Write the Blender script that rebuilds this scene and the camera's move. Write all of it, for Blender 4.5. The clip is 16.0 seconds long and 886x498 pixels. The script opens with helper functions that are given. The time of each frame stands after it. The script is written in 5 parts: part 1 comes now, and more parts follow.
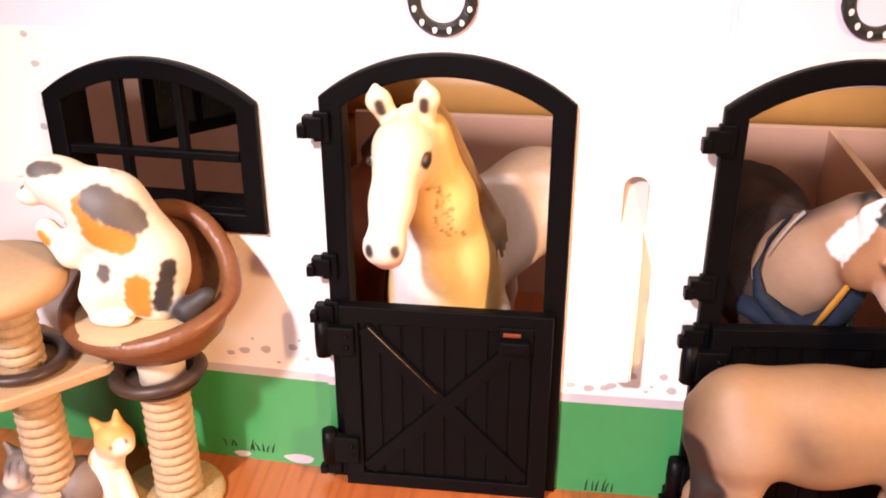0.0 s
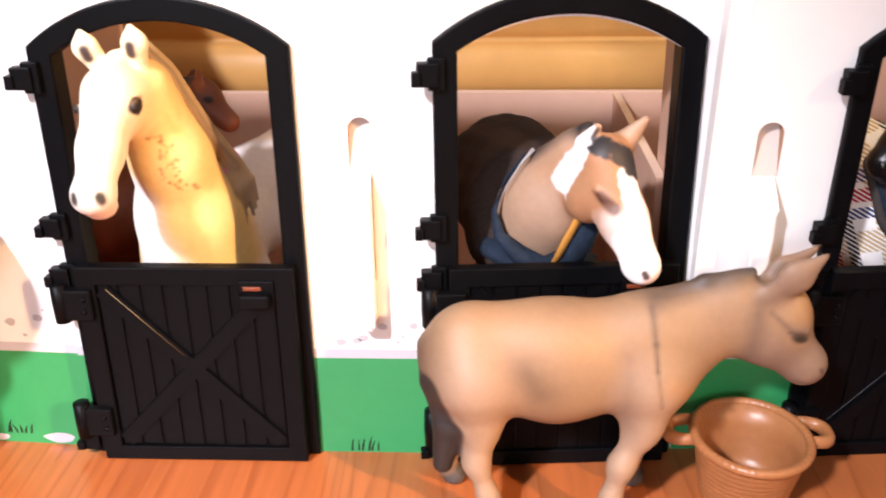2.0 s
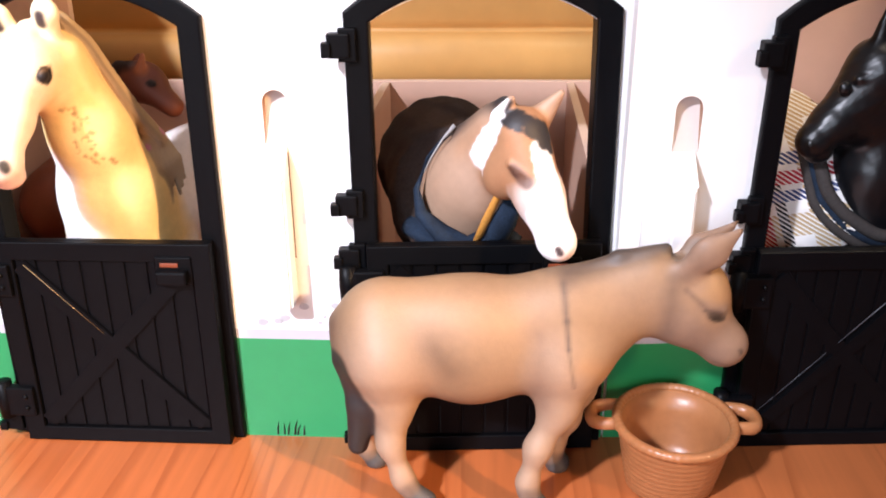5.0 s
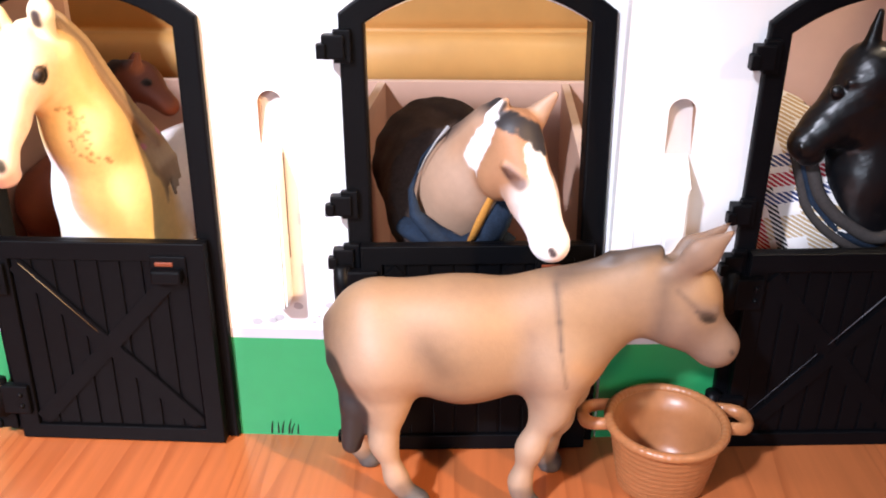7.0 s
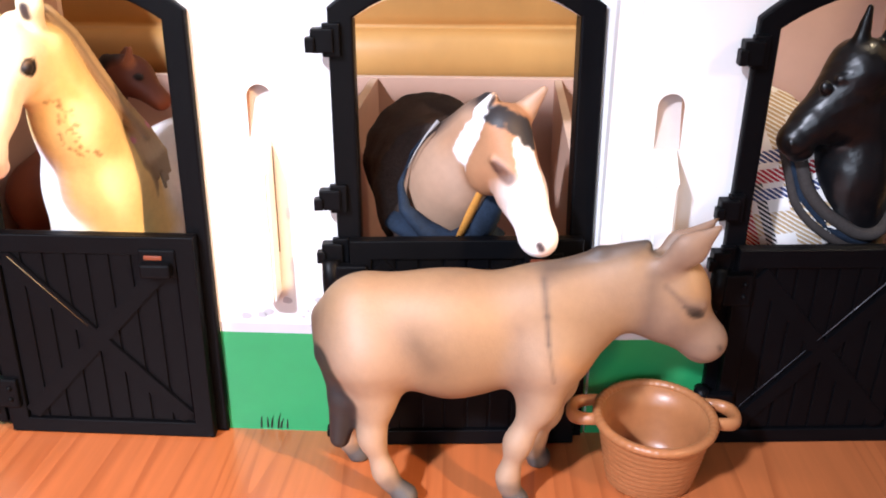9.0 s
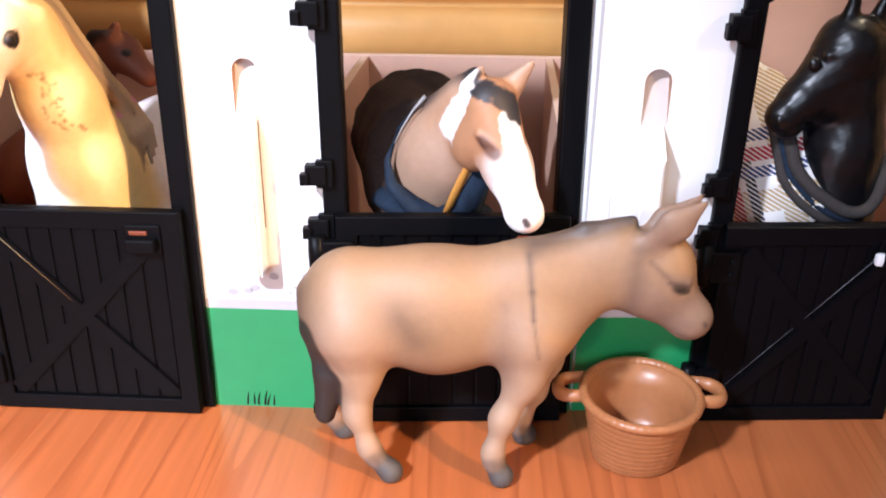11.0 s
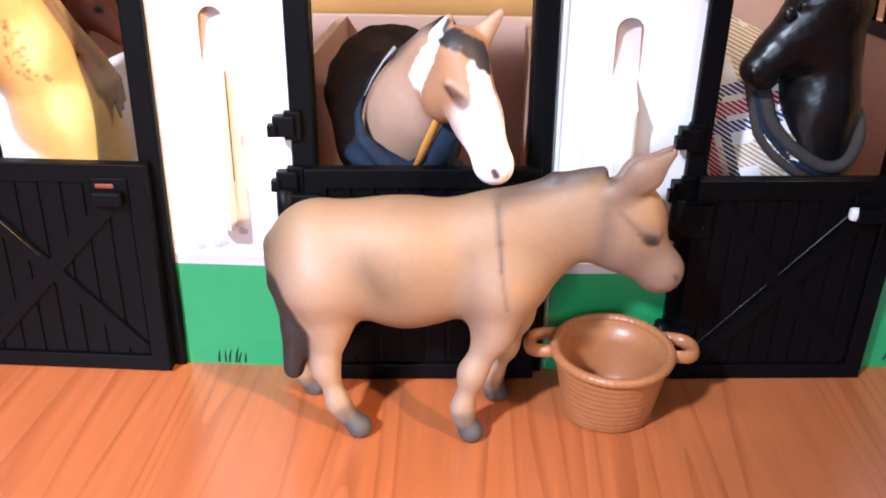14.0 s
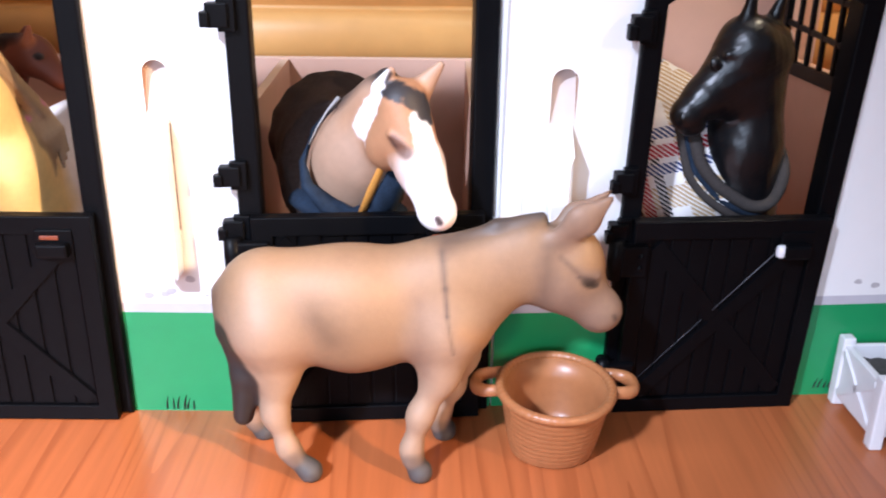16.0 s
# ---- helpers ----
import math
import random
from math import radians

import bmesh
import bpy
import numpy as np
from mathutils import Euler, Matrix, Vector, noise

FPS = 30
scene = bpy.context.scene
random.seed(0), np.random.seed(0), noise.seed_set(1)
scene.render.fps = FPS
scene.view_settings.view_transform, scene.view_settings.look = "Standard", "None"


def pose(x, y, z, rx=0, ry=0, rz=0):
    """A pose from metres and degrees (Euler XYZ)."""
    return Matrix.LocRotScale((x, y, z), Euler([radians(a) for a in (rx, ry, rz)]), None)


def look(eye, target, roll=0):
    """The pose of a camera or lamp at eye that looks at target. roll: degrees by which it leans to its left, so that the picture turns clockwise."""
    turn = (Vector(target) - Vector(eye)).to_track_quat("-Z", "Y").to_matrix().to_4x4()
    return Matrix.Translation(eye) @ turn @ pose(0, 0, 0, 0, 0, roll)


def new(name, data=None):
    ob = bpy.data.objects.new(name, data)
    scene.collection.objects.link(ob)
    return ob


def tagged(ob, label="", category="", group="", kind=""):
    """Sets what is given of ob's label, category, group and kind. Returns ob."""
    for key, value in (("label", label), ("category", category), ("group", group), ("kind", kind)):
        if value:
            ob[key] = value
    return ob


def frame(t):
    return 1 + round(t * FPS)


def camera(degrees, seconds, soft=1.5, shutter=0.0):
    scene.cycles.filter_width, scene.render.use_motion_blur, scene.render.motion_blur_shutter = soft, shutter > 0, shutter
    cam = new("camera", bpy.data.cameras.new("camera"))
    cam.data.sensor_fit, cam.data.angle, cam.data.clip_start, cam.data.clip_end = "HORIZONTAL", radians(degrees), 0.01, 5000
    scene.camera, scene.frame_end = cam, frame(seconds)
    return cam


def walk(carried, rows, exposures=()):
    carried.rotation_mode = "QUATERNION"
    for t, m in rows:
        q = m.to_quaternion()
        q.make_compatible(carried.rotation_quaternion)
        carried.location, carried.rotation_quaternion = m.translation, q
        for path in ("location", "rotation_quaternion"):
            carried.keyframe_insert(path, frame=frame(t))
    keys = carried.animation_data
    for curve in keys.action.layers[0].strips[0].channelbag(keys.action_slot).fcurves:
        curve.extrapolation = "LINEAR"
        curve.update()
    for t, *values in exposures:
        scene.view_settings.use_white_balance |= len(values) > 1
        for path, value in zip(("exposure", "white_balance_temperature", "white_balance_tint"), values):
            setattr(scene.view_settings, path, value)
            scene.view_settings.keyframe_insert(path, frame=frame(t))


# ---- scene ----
cam = camera(51.0, 16.0, soft=1.9, shutter=0.3)
PATH = [
    (0, (0.0324, -0.2561, 0.2103), (0.0031, -0.0318, 0.1038), -0.11),
    (0.5, (0.0324, -0.2565, 0.2063), (0.0042, -0.0318, 0.1004), -0.03),
    (1, (0.0352, -0.2558, 0.2037), (0.0114, -0.0297, 0.0996), 0.44),
    (1.5, (0.0602, -0.2562, 0.1943), (0.0465, -0.0278, 0.0936), 0.39),
    (2, (0.0921, -0.2575, 0.1854), (0.0805, -0.0282, 0.0864), -0.83),
    (2.5, (0.1134, -0.2572, 0.1733), (0.0973, -0.0268, 0.0775), -0.85),
    (3, (0.1209, -0.2561, 0.1724), (0.1035, -0.0251, 0.0782), -0.50),
    (3.5, (0.1201, -0.2559, 0.1738), (0.1026, -0.0252, 0.0792), -0.97),
    (4, (0.1210, -0.2556, 0.1733), (0.1038, -0.0247, 0.0789), -0.87),
    (6.5, (0.1219, -0.2569, 0.1715), (0.1054, -0.0261, 0.0768), -0.68),
    (7, (0.1223, -0.2570, 0.1732), (0.1066, -0.0262, 0.0783), -0.42),
    (7.5, (0.1247, -0.2572, 0.1707), (0.1083, -0.0267, 0.0752), -0.40),
    (8, (0.1248, -0.2577, 0.1722), (0.1092, -0.0267, 0.0780), -0.17),
    (10.5, (0.1276, -0.2565, 0.1713), (0.1127, -0.0265, 0.0745), -0.20),
    (11, (0.1286, -0.2572, 0.1689), (0.1139, -0.0279, 0.0703), 0.12),
    (11.5, (0.1283, -0.2591, 0.1585), (0.1120, -0.0328, 0.0536), -0.08),
    (12, (0.1322, -0.2588, 0.1625), (0.1179, -0.0313, 0.0599), 0.40),
    (12.5, (0.1348, -0.2577, 0.1603), (0.1210, -0.0304, 0.0572), 0.42),
    (13, (0.1358, -0.2575, 0.1609), (0.1227, -0.0299, 0.0583), 0.61),
    (13.5, (0.1363, -0.2572, 0.1606), (0.1233, -0.0300, 0.0572), 0.47),
    (14, (0.1364, -0.2572, 0.1601), (0.1227, -0.0298, 0.0571), 0.35),
    (14.5, (0.1371, -0.2571, 0.1603), (0.1235, -0.0297, 0.0574), 0.38),
    (15, (0.1339, -0.2576, 0.1616), (0.1213, -0.0293, 0.0607), 0.35),
    (15.5, (0.1320, -0.2571, 0.1638), (0.1212, -0.0282, 0.0640), 0.28),
    (16, (0.1360, -0.2605, 0.1685), (0.1373, -0.0302, 0.0712), 0.68),
]
walk(cam, [(t, look(eye, target, roll)) for t, eye, target, roll in PATH],
     [(0.0, -0.48, 8000, 32), (1.0, -0.40, 7900, 30), (2.0, -0.14, 6900, 19), (4.0, -0.08, 6350, 16), (10.0, -0.08, 6050, 15), (16.0, -0.04, 5700, 14)])

# ---- world and light ----
world = bpy.data.worlds.new("room_air")
scene.world = world
world.use_nodes = True
world.node_tree.nodes["Background"].inputs[0].default_value = (0.95, 0.97, 1.0, 1)
world.node_tree.nodes["Background"].inputs[1].default_value = 0.08


def area_lamp(name, eye, target, size, watts, colour):
    data = bpy.data.lights.new(name, "AREA")
    data.shape, data.size, data.energy, data.color = "DISK", size, watts, colour
    ob = new(name, data)
    ob.matrix_world = look(eye, target)
    return ob


def spot_lamp(name, eye, target, cone_degrees, blend, radius, watts, colour):
    data = bpy.data.lights.new(name, "SPOT")
    data.energy, data.color, data.spot_size, data.spot_blend, data.shadow_soft_size = watts, colour, radians(cone_degrees), blend, radius
    ob = new(name, data)
    ob.matrix_world = look(eye, target)
    return ob


# a cool desk spot to the front and left, a warm one to the front and right
spot_lamp("cool_spot", (-0.40, -0.86, 0.80), (0.015, -0.055, 0.04), 27, 1.0, 0.04, 136.0, (0.86, 0.90, 1.0))
spot_lamp("warm_spot", (0.64, -0.48, 0.41), (-0.05, -0.04, 0.03), 28, 1.0, 0.02, 56.0, (1.0, 0.62, 0.30))
area_lamp("ceiling_glow", (0.3, -0.5, 1.9), (0.1, -0.02, 0.05), 1.2, 5.0, (1.0, 0.95, 0.90))
# added cool fill, low and far to the front, with no window behind it
area_lamp("cool_front_fill", (-0.25, -1.50, 0.42), (0.22, 0.0, 0.09), 0.5, 10.5, (0.78, 0.89, 1.0))
# warm lamp glow beyond the barred side window
area_lamp("side_lamp", (0.304, 0.05, 0.31), (0.332, 0.095, 0.13), 0.04, 0.40, (1.0, 0.80, 0.50))

# ---- materials ----
MATS = {}


def material(name, colour, rough=0.5, metal=0.0, grain=0.06, scale=400.0, bump=0.0, bump_scale=900.0, coat=0.0, spec=0.5, paint=False):
    """A node material: base colour with two scales of mottling, roughness variation and fine relief."""
    if name in MATS:
        return MATS[name]
    m = bpy.data.materials.new(name)
    m.use_nodes = True
    nt = m.node_tree
    bsdf = nt.nodes["Principled BSDF"]
    link = nt.links.new
    coord = nt.nodes.new("ShaderNodeTexCoord")
    fine = nt.nodes.new("ShaderNodeTexNoise")
    fine.inputs["Scale"].default_value, fine.inputs["Detail"].default_value = scale, 6
    broad = nt.nodes.new("ShaderNodeTexNoise")
    broad.inputs["Scale"].default_value, broad.inputs["Detail"].default_value = scale * 0.12, 3
    for tex in (fine, broad):
        link(coord.outputs["Object"], tex.inputs["Vector"])
    both = nt.nodes.new("ShaderNodeMath")
    both.operation = "ADD"
    link(fine.outputs["Fac"], both.inputs[0])
    link(broad.outputs["Fac"], both.inputs[1])
    gain = nt.nodes.new("ShaderNodeMapRange")
    gain.inputs["From Min"].default_value, gain.inputs["From Max"].default_value = 0.6, 1.4
    gain.inputs["To Min"].default_value, gain.inputs["To Max"].default_value = 1 - grain, 1 + grain
    link(both.outputs[0], gain.inputs["Value"])
    mul = nt.nodes.new("ShaderNodeVectorMath")
    mul.operation = "SCALE"
    if paint:
        col = nt.nodes.new("ShaderNodeAttribute")
        col.attribute_name = "paint"
        link(col.outputs["Color"], mul.inputs[0])
    else:
        mul.inputs[0].default_value = colour
    link(gain.outputs[0], mul.inputs["Scale"])
    link(mul.outputs[0], bsdf.inputs["Base Color"])
    wear = nt.nodes.new("ShaderNodeMapRange")
    wear.inputs["To Min"].default_value, wear.inputs["To Max"].default_value = max(rough - 0.08, 0.02), min(rough + 0.08, 1)
    link(broad.outputs["Fac"], wear.inputs["Value"])
    link(wear.outputs[0], bsdf.inputs["Roughness"])
    bsdf.inputs["Metallic"].default_value = metal
    bsdf.inputs["Specular IOR Level"].default_value = spec
    bsdf.inputs["Coat Weight"].default_value = coat
    if bump:
        relief = nt.nodes.new("ShaderNodeTexNoise")
        relief.inputs["Scale"].default_value, relief.inputs["Detail"].default_value = bump_scale, 4
        link(coord.outputs["Object"], relief.inputs["Vector"])
        bn = nt.nodes.new("ShaderNodeBump")
        bn.inputs["Strength"].default_value, bn.inputs["Distance"].default_value = 0.6, bump
        link(relief.outputs["Fac"], bn.inputs["Height"])
        link(bn.outputs[0], bsdf.inputs["Normal"])
    MATS[name] = m
    return m


def wood_floor(name):
    """Varnished orange-brown laminate with long cathedral figure along y."""
    m = bpy.data.materials.new(name)
    m.use_nodes = True
    nt = m.node_tree
    link = nt.links.new
    bsdf = nt.nodes["Principled BSDF"]
    coord = nt.nodes.new("ShaderNodeTexCoord")
    info = nt.nodes.new("ShaderNodeObjectInfo")
    shift = nt.nodes.new("ShaderNodeVectorMath")
    shift.operation = "ADD"
    link(coord.outputs["Object"], shift.inputs[0])
    spread = nt.nodes.new("ShaderNodeVectorMath")
    spread.operation = "SCALE"
    spread.inputs[0].default_value = (3.0, 7.0, 0.0)
    link(info.outputs["Random"], spread.inputs["Scale"])
    link(spread.outputs[0], shift.inputs[1])
    stretch = nt.nodes.new("ShaderNodeMapping")
    stretch.inputs["Scale"].default_value = (2.6, 0.10, 1.0)
    stretch.inputs["Rotation"].default_value = (0, 0, radians(12))
    link(shift.outputs[0], stretch.inputs["Vector"])
    warp = nt.nodes.new("ShaderNodeTexNoise")
    warp.inputs["Scale"].default_value, warp.inputs["Detail"].default_value = 9.0, 2
    link(stretch.outputs[0], warp.inputs["Vector"])
    rings = nt.nodes.new("ShaderNodeMath")
    rings.operation = "MULTIPLY"
    rings.inputs[1].default_value = 17.0
    link(warp.outputs["Fac"], rings.inputs[0])
    saw = nt.nodes.new("ShaderNodeMath")
    saw.operation = "FRACT"
    link(rings.outputs[0], saw.inputs[0])
    edge = nt.nodes.new("ShaderNodeMapRange")
    edge.interpolation_type = "SMOOTHSTEP"
    edge.inputs["From Min"].default_value, edge.inputs["From Max"].default_value = 0.62, 0.98
    link(saw.outputs[0], edge.inputs["Value"])
    fibre = nt.nodes.new("ShaderNodeTexNoise")
    fibre.inputs["Scale"].default_value, fibre.inputs["Detail"].default_value = 320.0, 5
    fine = nt.nodes.new("ShaderNodeMapping")
    fine.inputs["Scale"].default_value = (1.0, 0.05, 1.0)
    fine.inputs["Rotation"].default_value = (0, 0, radians(12))
    link(shift.outputs[0], fine.inputs["Vector"])
    link(fine.outputs[0], fibre.inputs["Vector"])
    tone = nt.nodes.new("ShaderNodeMix")
    tone.data_type = "RGBA"
    tone.inputs["A"].default_value = (0.41, 0.120, 0.038, 1)
    tone.inputs["B"].default_value = (0.25, 0.060, 0.017, 1)
    amount = nt.nodes.new("ShaderNodeMath")
    amount.operation = "MULTIPLY_ADD"
    amount.inputs[1].default_value, amount.inputs[2].default_value = 0.46, 0.0
    link(edge.outputs[0], amount.inputs[0])
    link(amount.outputs[0], tone.inputs["Factor"])
    streak = nt.nodes.new("ShaderNodeMapRange")
    streak.inputs["From Min"].default_value, streak.inputs["From Max"].default_value = 0.3, 0.7
    streak.inputs["To Min"].default_value, streak.inputs["To Max"].default_value = 0.9, 1.1
    link(fibre.outputs["Fac"], streak.inputs["Value"])
    out = nt.nodes.new("ShaderNodeVectorMath")
    out.operation = "SCALE"
    link(tone.outputs["Result"], out.inputs[0])
    link(streak.outputs[0], out.inputs["Scale"])
    link(out.outputs[0], bsdf.inputs["Base Color"])
    bsdf.inputs["Roughness"].default_value = 0.30
    bsdf.inputs["Specular IOR Level"].default_value = 0.6
    bn = nt.nodes.new("ShaderNodeBump")
    bn.inputs["Strength"].default_value, bn.inputs["Distance"].default_value = 0.2, 0.0001
    link(fibre.outputs["Fac"], bn.inputs["Height"])
    link(bn.outputs[0], bsdf.inputs["Normal"])
    return m


WHITE = material("white_printed_board", (0.80, 0.79, 0.78), 0.45, grain=0.02, scale=120, bump=0.00004, bump_scale=700)
LILAC = material("pale_lilac_print", (0.70, 0.68, 0.78), 0.45, grain=0.02, scale=120)
GREEN = material("green_printed_board", (0.020, 0.265, 0.088), 0.35, grain=0.06, scale=150)
GREYLINE = material("grey_printed_line", (0.50, 0.48, 0.52), 0.45, grain=0.05, scale=300)
DOT = material("grey_printed_stone", (0.46, 0.44, 0.45), 0.45, grain=0.08, scale=600)
INK = material("black_ink", (0.012, 0.014, 0.012), 0.5, grain=0.1)
EDGE = material("raw_board_edge", (0.36, 0.20, 0.12), 0.7, grain=0.12, scale=900, bump=0.0001)
BLACK = material("black_plastic", (0.0022, 0.0023, 0.0030), 0.42, grain=0.15, scale=500, bump=0.00005, bump_scale=1600, spec=0.09)
TAUPE = material("taupe_stall_board", (0.62, 0.385, 0.285), 0.55, grain=0.05, scale=140, bump=0.00004)
# brighter copy of the taupe, carrying the tack room's top light in its colour
TAUPE_LIT = material("lit_taupe_board", (0.80, 0.58, 0.45), 0.55, grain=0.05, scale=140, bump=0.00004)
PALE_EDGE = material("pale_cut_edge", (0.66, 0.48, 0.37), 0.6, grain=0.08, scale=700)
LOG = material("honey_pine_moulding", (0.68, 0.37, 0.12), 0.40, grain=0.08, scale=90)
PINE = material("pale_pine_board", (0.85, 0.62, 0.28), 0.45, grain=0.06, scale=90)
FLOOR = wood_floor("orange_laminate")
PLASTER = material("cream_room_plaster", (0.70, 0.68, 0.66), 0.8, grain=0.04, scale=20, bump=0.0004, bump_scale=120)
TOY = material("matt_figurine_paint", (0.5, 0.4, 0.3), 0.55, grain=0.09, scale=420, bump=0.00010, bump_scale=1500, paint=True)
TOY_GLOSS = material("glossy_figurine_paint", (0.5, 0.4, 0.3), 0.33, grain=0.08, scale=500, bump=0.00009, bump_scale=420, spec=0.45, paint=True)



def plaid(name):
    """Woven check: white ground with red, black and tan stripes both ways."""
    m = bpy.data.materials.new(name)
    m.use_nodes = True
    nt = m.node_tree
    link = nt.links.new
    bsdf = nt.nodes["Principled BSDF"]
    coord = nt.nodes.new("ShaderNodeTexCoord")
    turn = nt.nodes.new("ShaderNodeMapping")
    turn.inputs["Rotation"].default_value = (0.25, 0.30, 0.2)
    link(coord.outputs["Object"], turn.inputs["Vector"])
    split = nt.nodes.new("ShaderNodeSeparateXYZ")
    link(turn.outputs[0], split.inputs[0])

    slant = nt.nodes.new("ShaderNodeMath")
    slant.operation = "ADD"
    link(split.outputs["X"], slant.inputs[0])
    link(split.outputs["Z"], slant.inputs[1])

    def band(axis, period, centre, width):
        scale = nt.nodes.new("ShaderNodeMath")
        scale.operation = "MULTIPLY"
        scale.inputs[1].default_value = 1 / period
        link(split.outputs[axis], scale.inputs[0])
        wrap = nt.nodes.new("ShaderNodeMath")
        wrap.operation = "FRACT"
        link(scale.outputs[0], wrap.inputs[0])
        near = nt.nodes.new("ShaderNodeMath")
        near.operation = "COMPARE"
        near.inputs[1].default_value, near.inputs[2].default_value = centre, width
        link(wrap.outputs[0], near.inputs[0])
        # broken into dashes, as a twill shows
        dash = nt.nodes.new("ShaderNodeMath")
        dash.operation = "MULTIPLY"
        dash.inputs[1].default_value = 560.0
        link(slant.outputs[0], dash.inputs[0])
        wave = nt.nodes.new("ShaderNodeMath")
        wave.operation = "FRACT"
        link(dash.outputs[0], wave.inputs[0])
        over = nt.nodes.new("ShaderNodeMath")
        over.operation = "GREATER_THAN"
        over.inputs[1].default_value = 0.38
        link(wave.outputs[0], over.inputs[0])
        both = nt.nodes.new("ShaderNodeMath")
        both.operation = "MULTIPLY"
        link(near.outputs[0], both.inputs[0])
        link(over.outputs[0], both.inputs[1])
        return both

    last = None
    dark, red, blue, tan = (0.015, 0.015, 0.02, 1), (0.42, 0.02, 0.04, 1), (0.03, 0.05, 0.16, 1), (0.50, 0.36, 0.20, 1)
    stripes = (("Z", 0.033, 0.20, 0.11, tan), ("X", 0.033, 0.84, 0.10, tan), ("X", 0.033, 0.20, 0.045, dark), ("X", 0.033, 0.36, 0.055, red), ("X", 0.033, 0.52, 0.045, dark),
               ("Z", 0.033, 0.48, 0.05, blue), ("Z", 0.033, 0.64, 0.06, red), ("Z", 0.033, 0.80, 0.05, blue))
    for axis, period, centre, width, colour in stripes:
        mix = nt.nodes.new("ShaderNodeMix")
        mix.data_type = "RGBA"
        mix.inputs["B"].default_value = colour
        if last is None:
            mix.inputs["A"].default_value = (0.80, 0.78, 0.76, 1)
        else:
            link(last, mix.inputs["A"])
        link(band(axis, period, centre, width).outputs[0], mix.inputs["Factor"])
        last = mix.outputs["Result"]
    link(last, bsdf.inputs["Base Color"])
    bsdf.inputs["Roughness"].default_value = 0.9
    return m


PLAID = plaid("plaid_cloth")
FELT = material("dark_brown_felt", (0.040, 0.027, 0.023), 0.95, grain=0.35, scale=900, bump=0.0004, bump_scale=1500, spec=0.15)
DENIM = material("navy_denim", (0.012, 0.021, 0.038), 0.95, grain=0.6, scale=2200, bump=0.0003, bump_scale=2200, spec=0.2)
TRIM = material("grey_brown_cord", (0.042, 0.036, 0.034), 0.9, grain=0.3, scale=1400, bump=0.0002, bump_scale=1600, spec=0.2)
GOLD = material("golden_orange_lining", (0.50, 0.21, 0.030), 0.8, grain=0.2, scale=1500)
LACE = material("white_cord", (0.36, 0.34, 0.33), 0.8, grain=0.05)
ROPE = material("cream_sisal_rope", (0.44, 0.325, 0.205), 0.75, grain=0.22, scale=700, bump=0.0004, bump_scale=1100)
FLEECE = material("cream_carpet", (0.48, 0.335, 0.20), 0.8, grain=0.06, scale=500, bump=0.0002, bump_scale=900)
WICKER = material("brown_leatherette", (0.175, 0.070, 0.030), 0.36, grain=0.2, scale=600, bump=0.0004, bump_scale=700)
COLLAR = material("dark_brown_moulding", (0.045, 0.028, 0.022), 0.45, grain=0.15)
GREYP = material("grey_beige_plastic", (0.50, 0.44, 0.36), 0.55, grain=0.06)
MAT = material("tan_woven_mat", (0.42, 0.30, 0.15), 0.85, grain=0.3, scale=900, bump=0.0004, bump_scale=900)
CRATE = material("white_plastic", (0.74, 0.73, 0.75), 0.4, grain=0.03)
SOIL = material("dark_grey_feed", (0.05, 0.048, 0.045), 0.9, grain=0.4, scale=900, bump=0.0006, bump_scale=500)
PANE = material("dark_green_pane", (0.010, 0.018, 0.012), 0.2, grain=0.2)

# ---- building tools (millimetres in, metres out) ----
MM = 0.001


def finish(name, bm, mat, parent=None, smooth=False):
    me = bpy.data.meshes.new(name)
    bm.normal_update()
    bm.to_mesh(me)
    bm.free()
    for one in (mat if isinstance(mat, (list, tuple)) else [mat]):
        me.materials.append(one)
    if smooth:
        me.polygons.foreach_set("use_smooth", [True] * len(me.polygons))
    ob = new(name, me)
    ob.parent = parent
    return ob


def part(name, bm, mat, parent, label="", smooth=False):
    ob = finish(name, bm, mat, parent, smooth)
    return tagged(ob, label=label) if label else ob


def thing(name, label, category, at=None, group="", kind=""):
    ob = new(name)
    ob.empty_display_size = 0.005
    if at is not None:
        ob.matrix_world = at
    return tagged(ob, label, category, group, kind)


def box(x0, x1, y0, y1, z0, z1, bevel=0.0, bm=None):
    """A box in millimetres, its edges rounded by bevel."""
    bm = bm or bmesh.new()
    m = Matrix.Translation(Vector(((x0 + x1) / 2, (y0 + y1) / 2, (z0 + z1) / 2)) * MM) @ Matrix.Diagonal(((x1 - x0) * MM, (y1 - y0) * MM, (z1 - z0) * MM, 1))
    made = bmesh.ops.create_cube(bm, size=1, matrix=m)["verts"]
    if bevel:
        edges = list({e for v in made for e in v.link_edges})
        bmesh.ops.bevel(bm, geom=edges, offset=bevel * MM, segments=2, affect="EDGES", profile=0.6)
    return bm


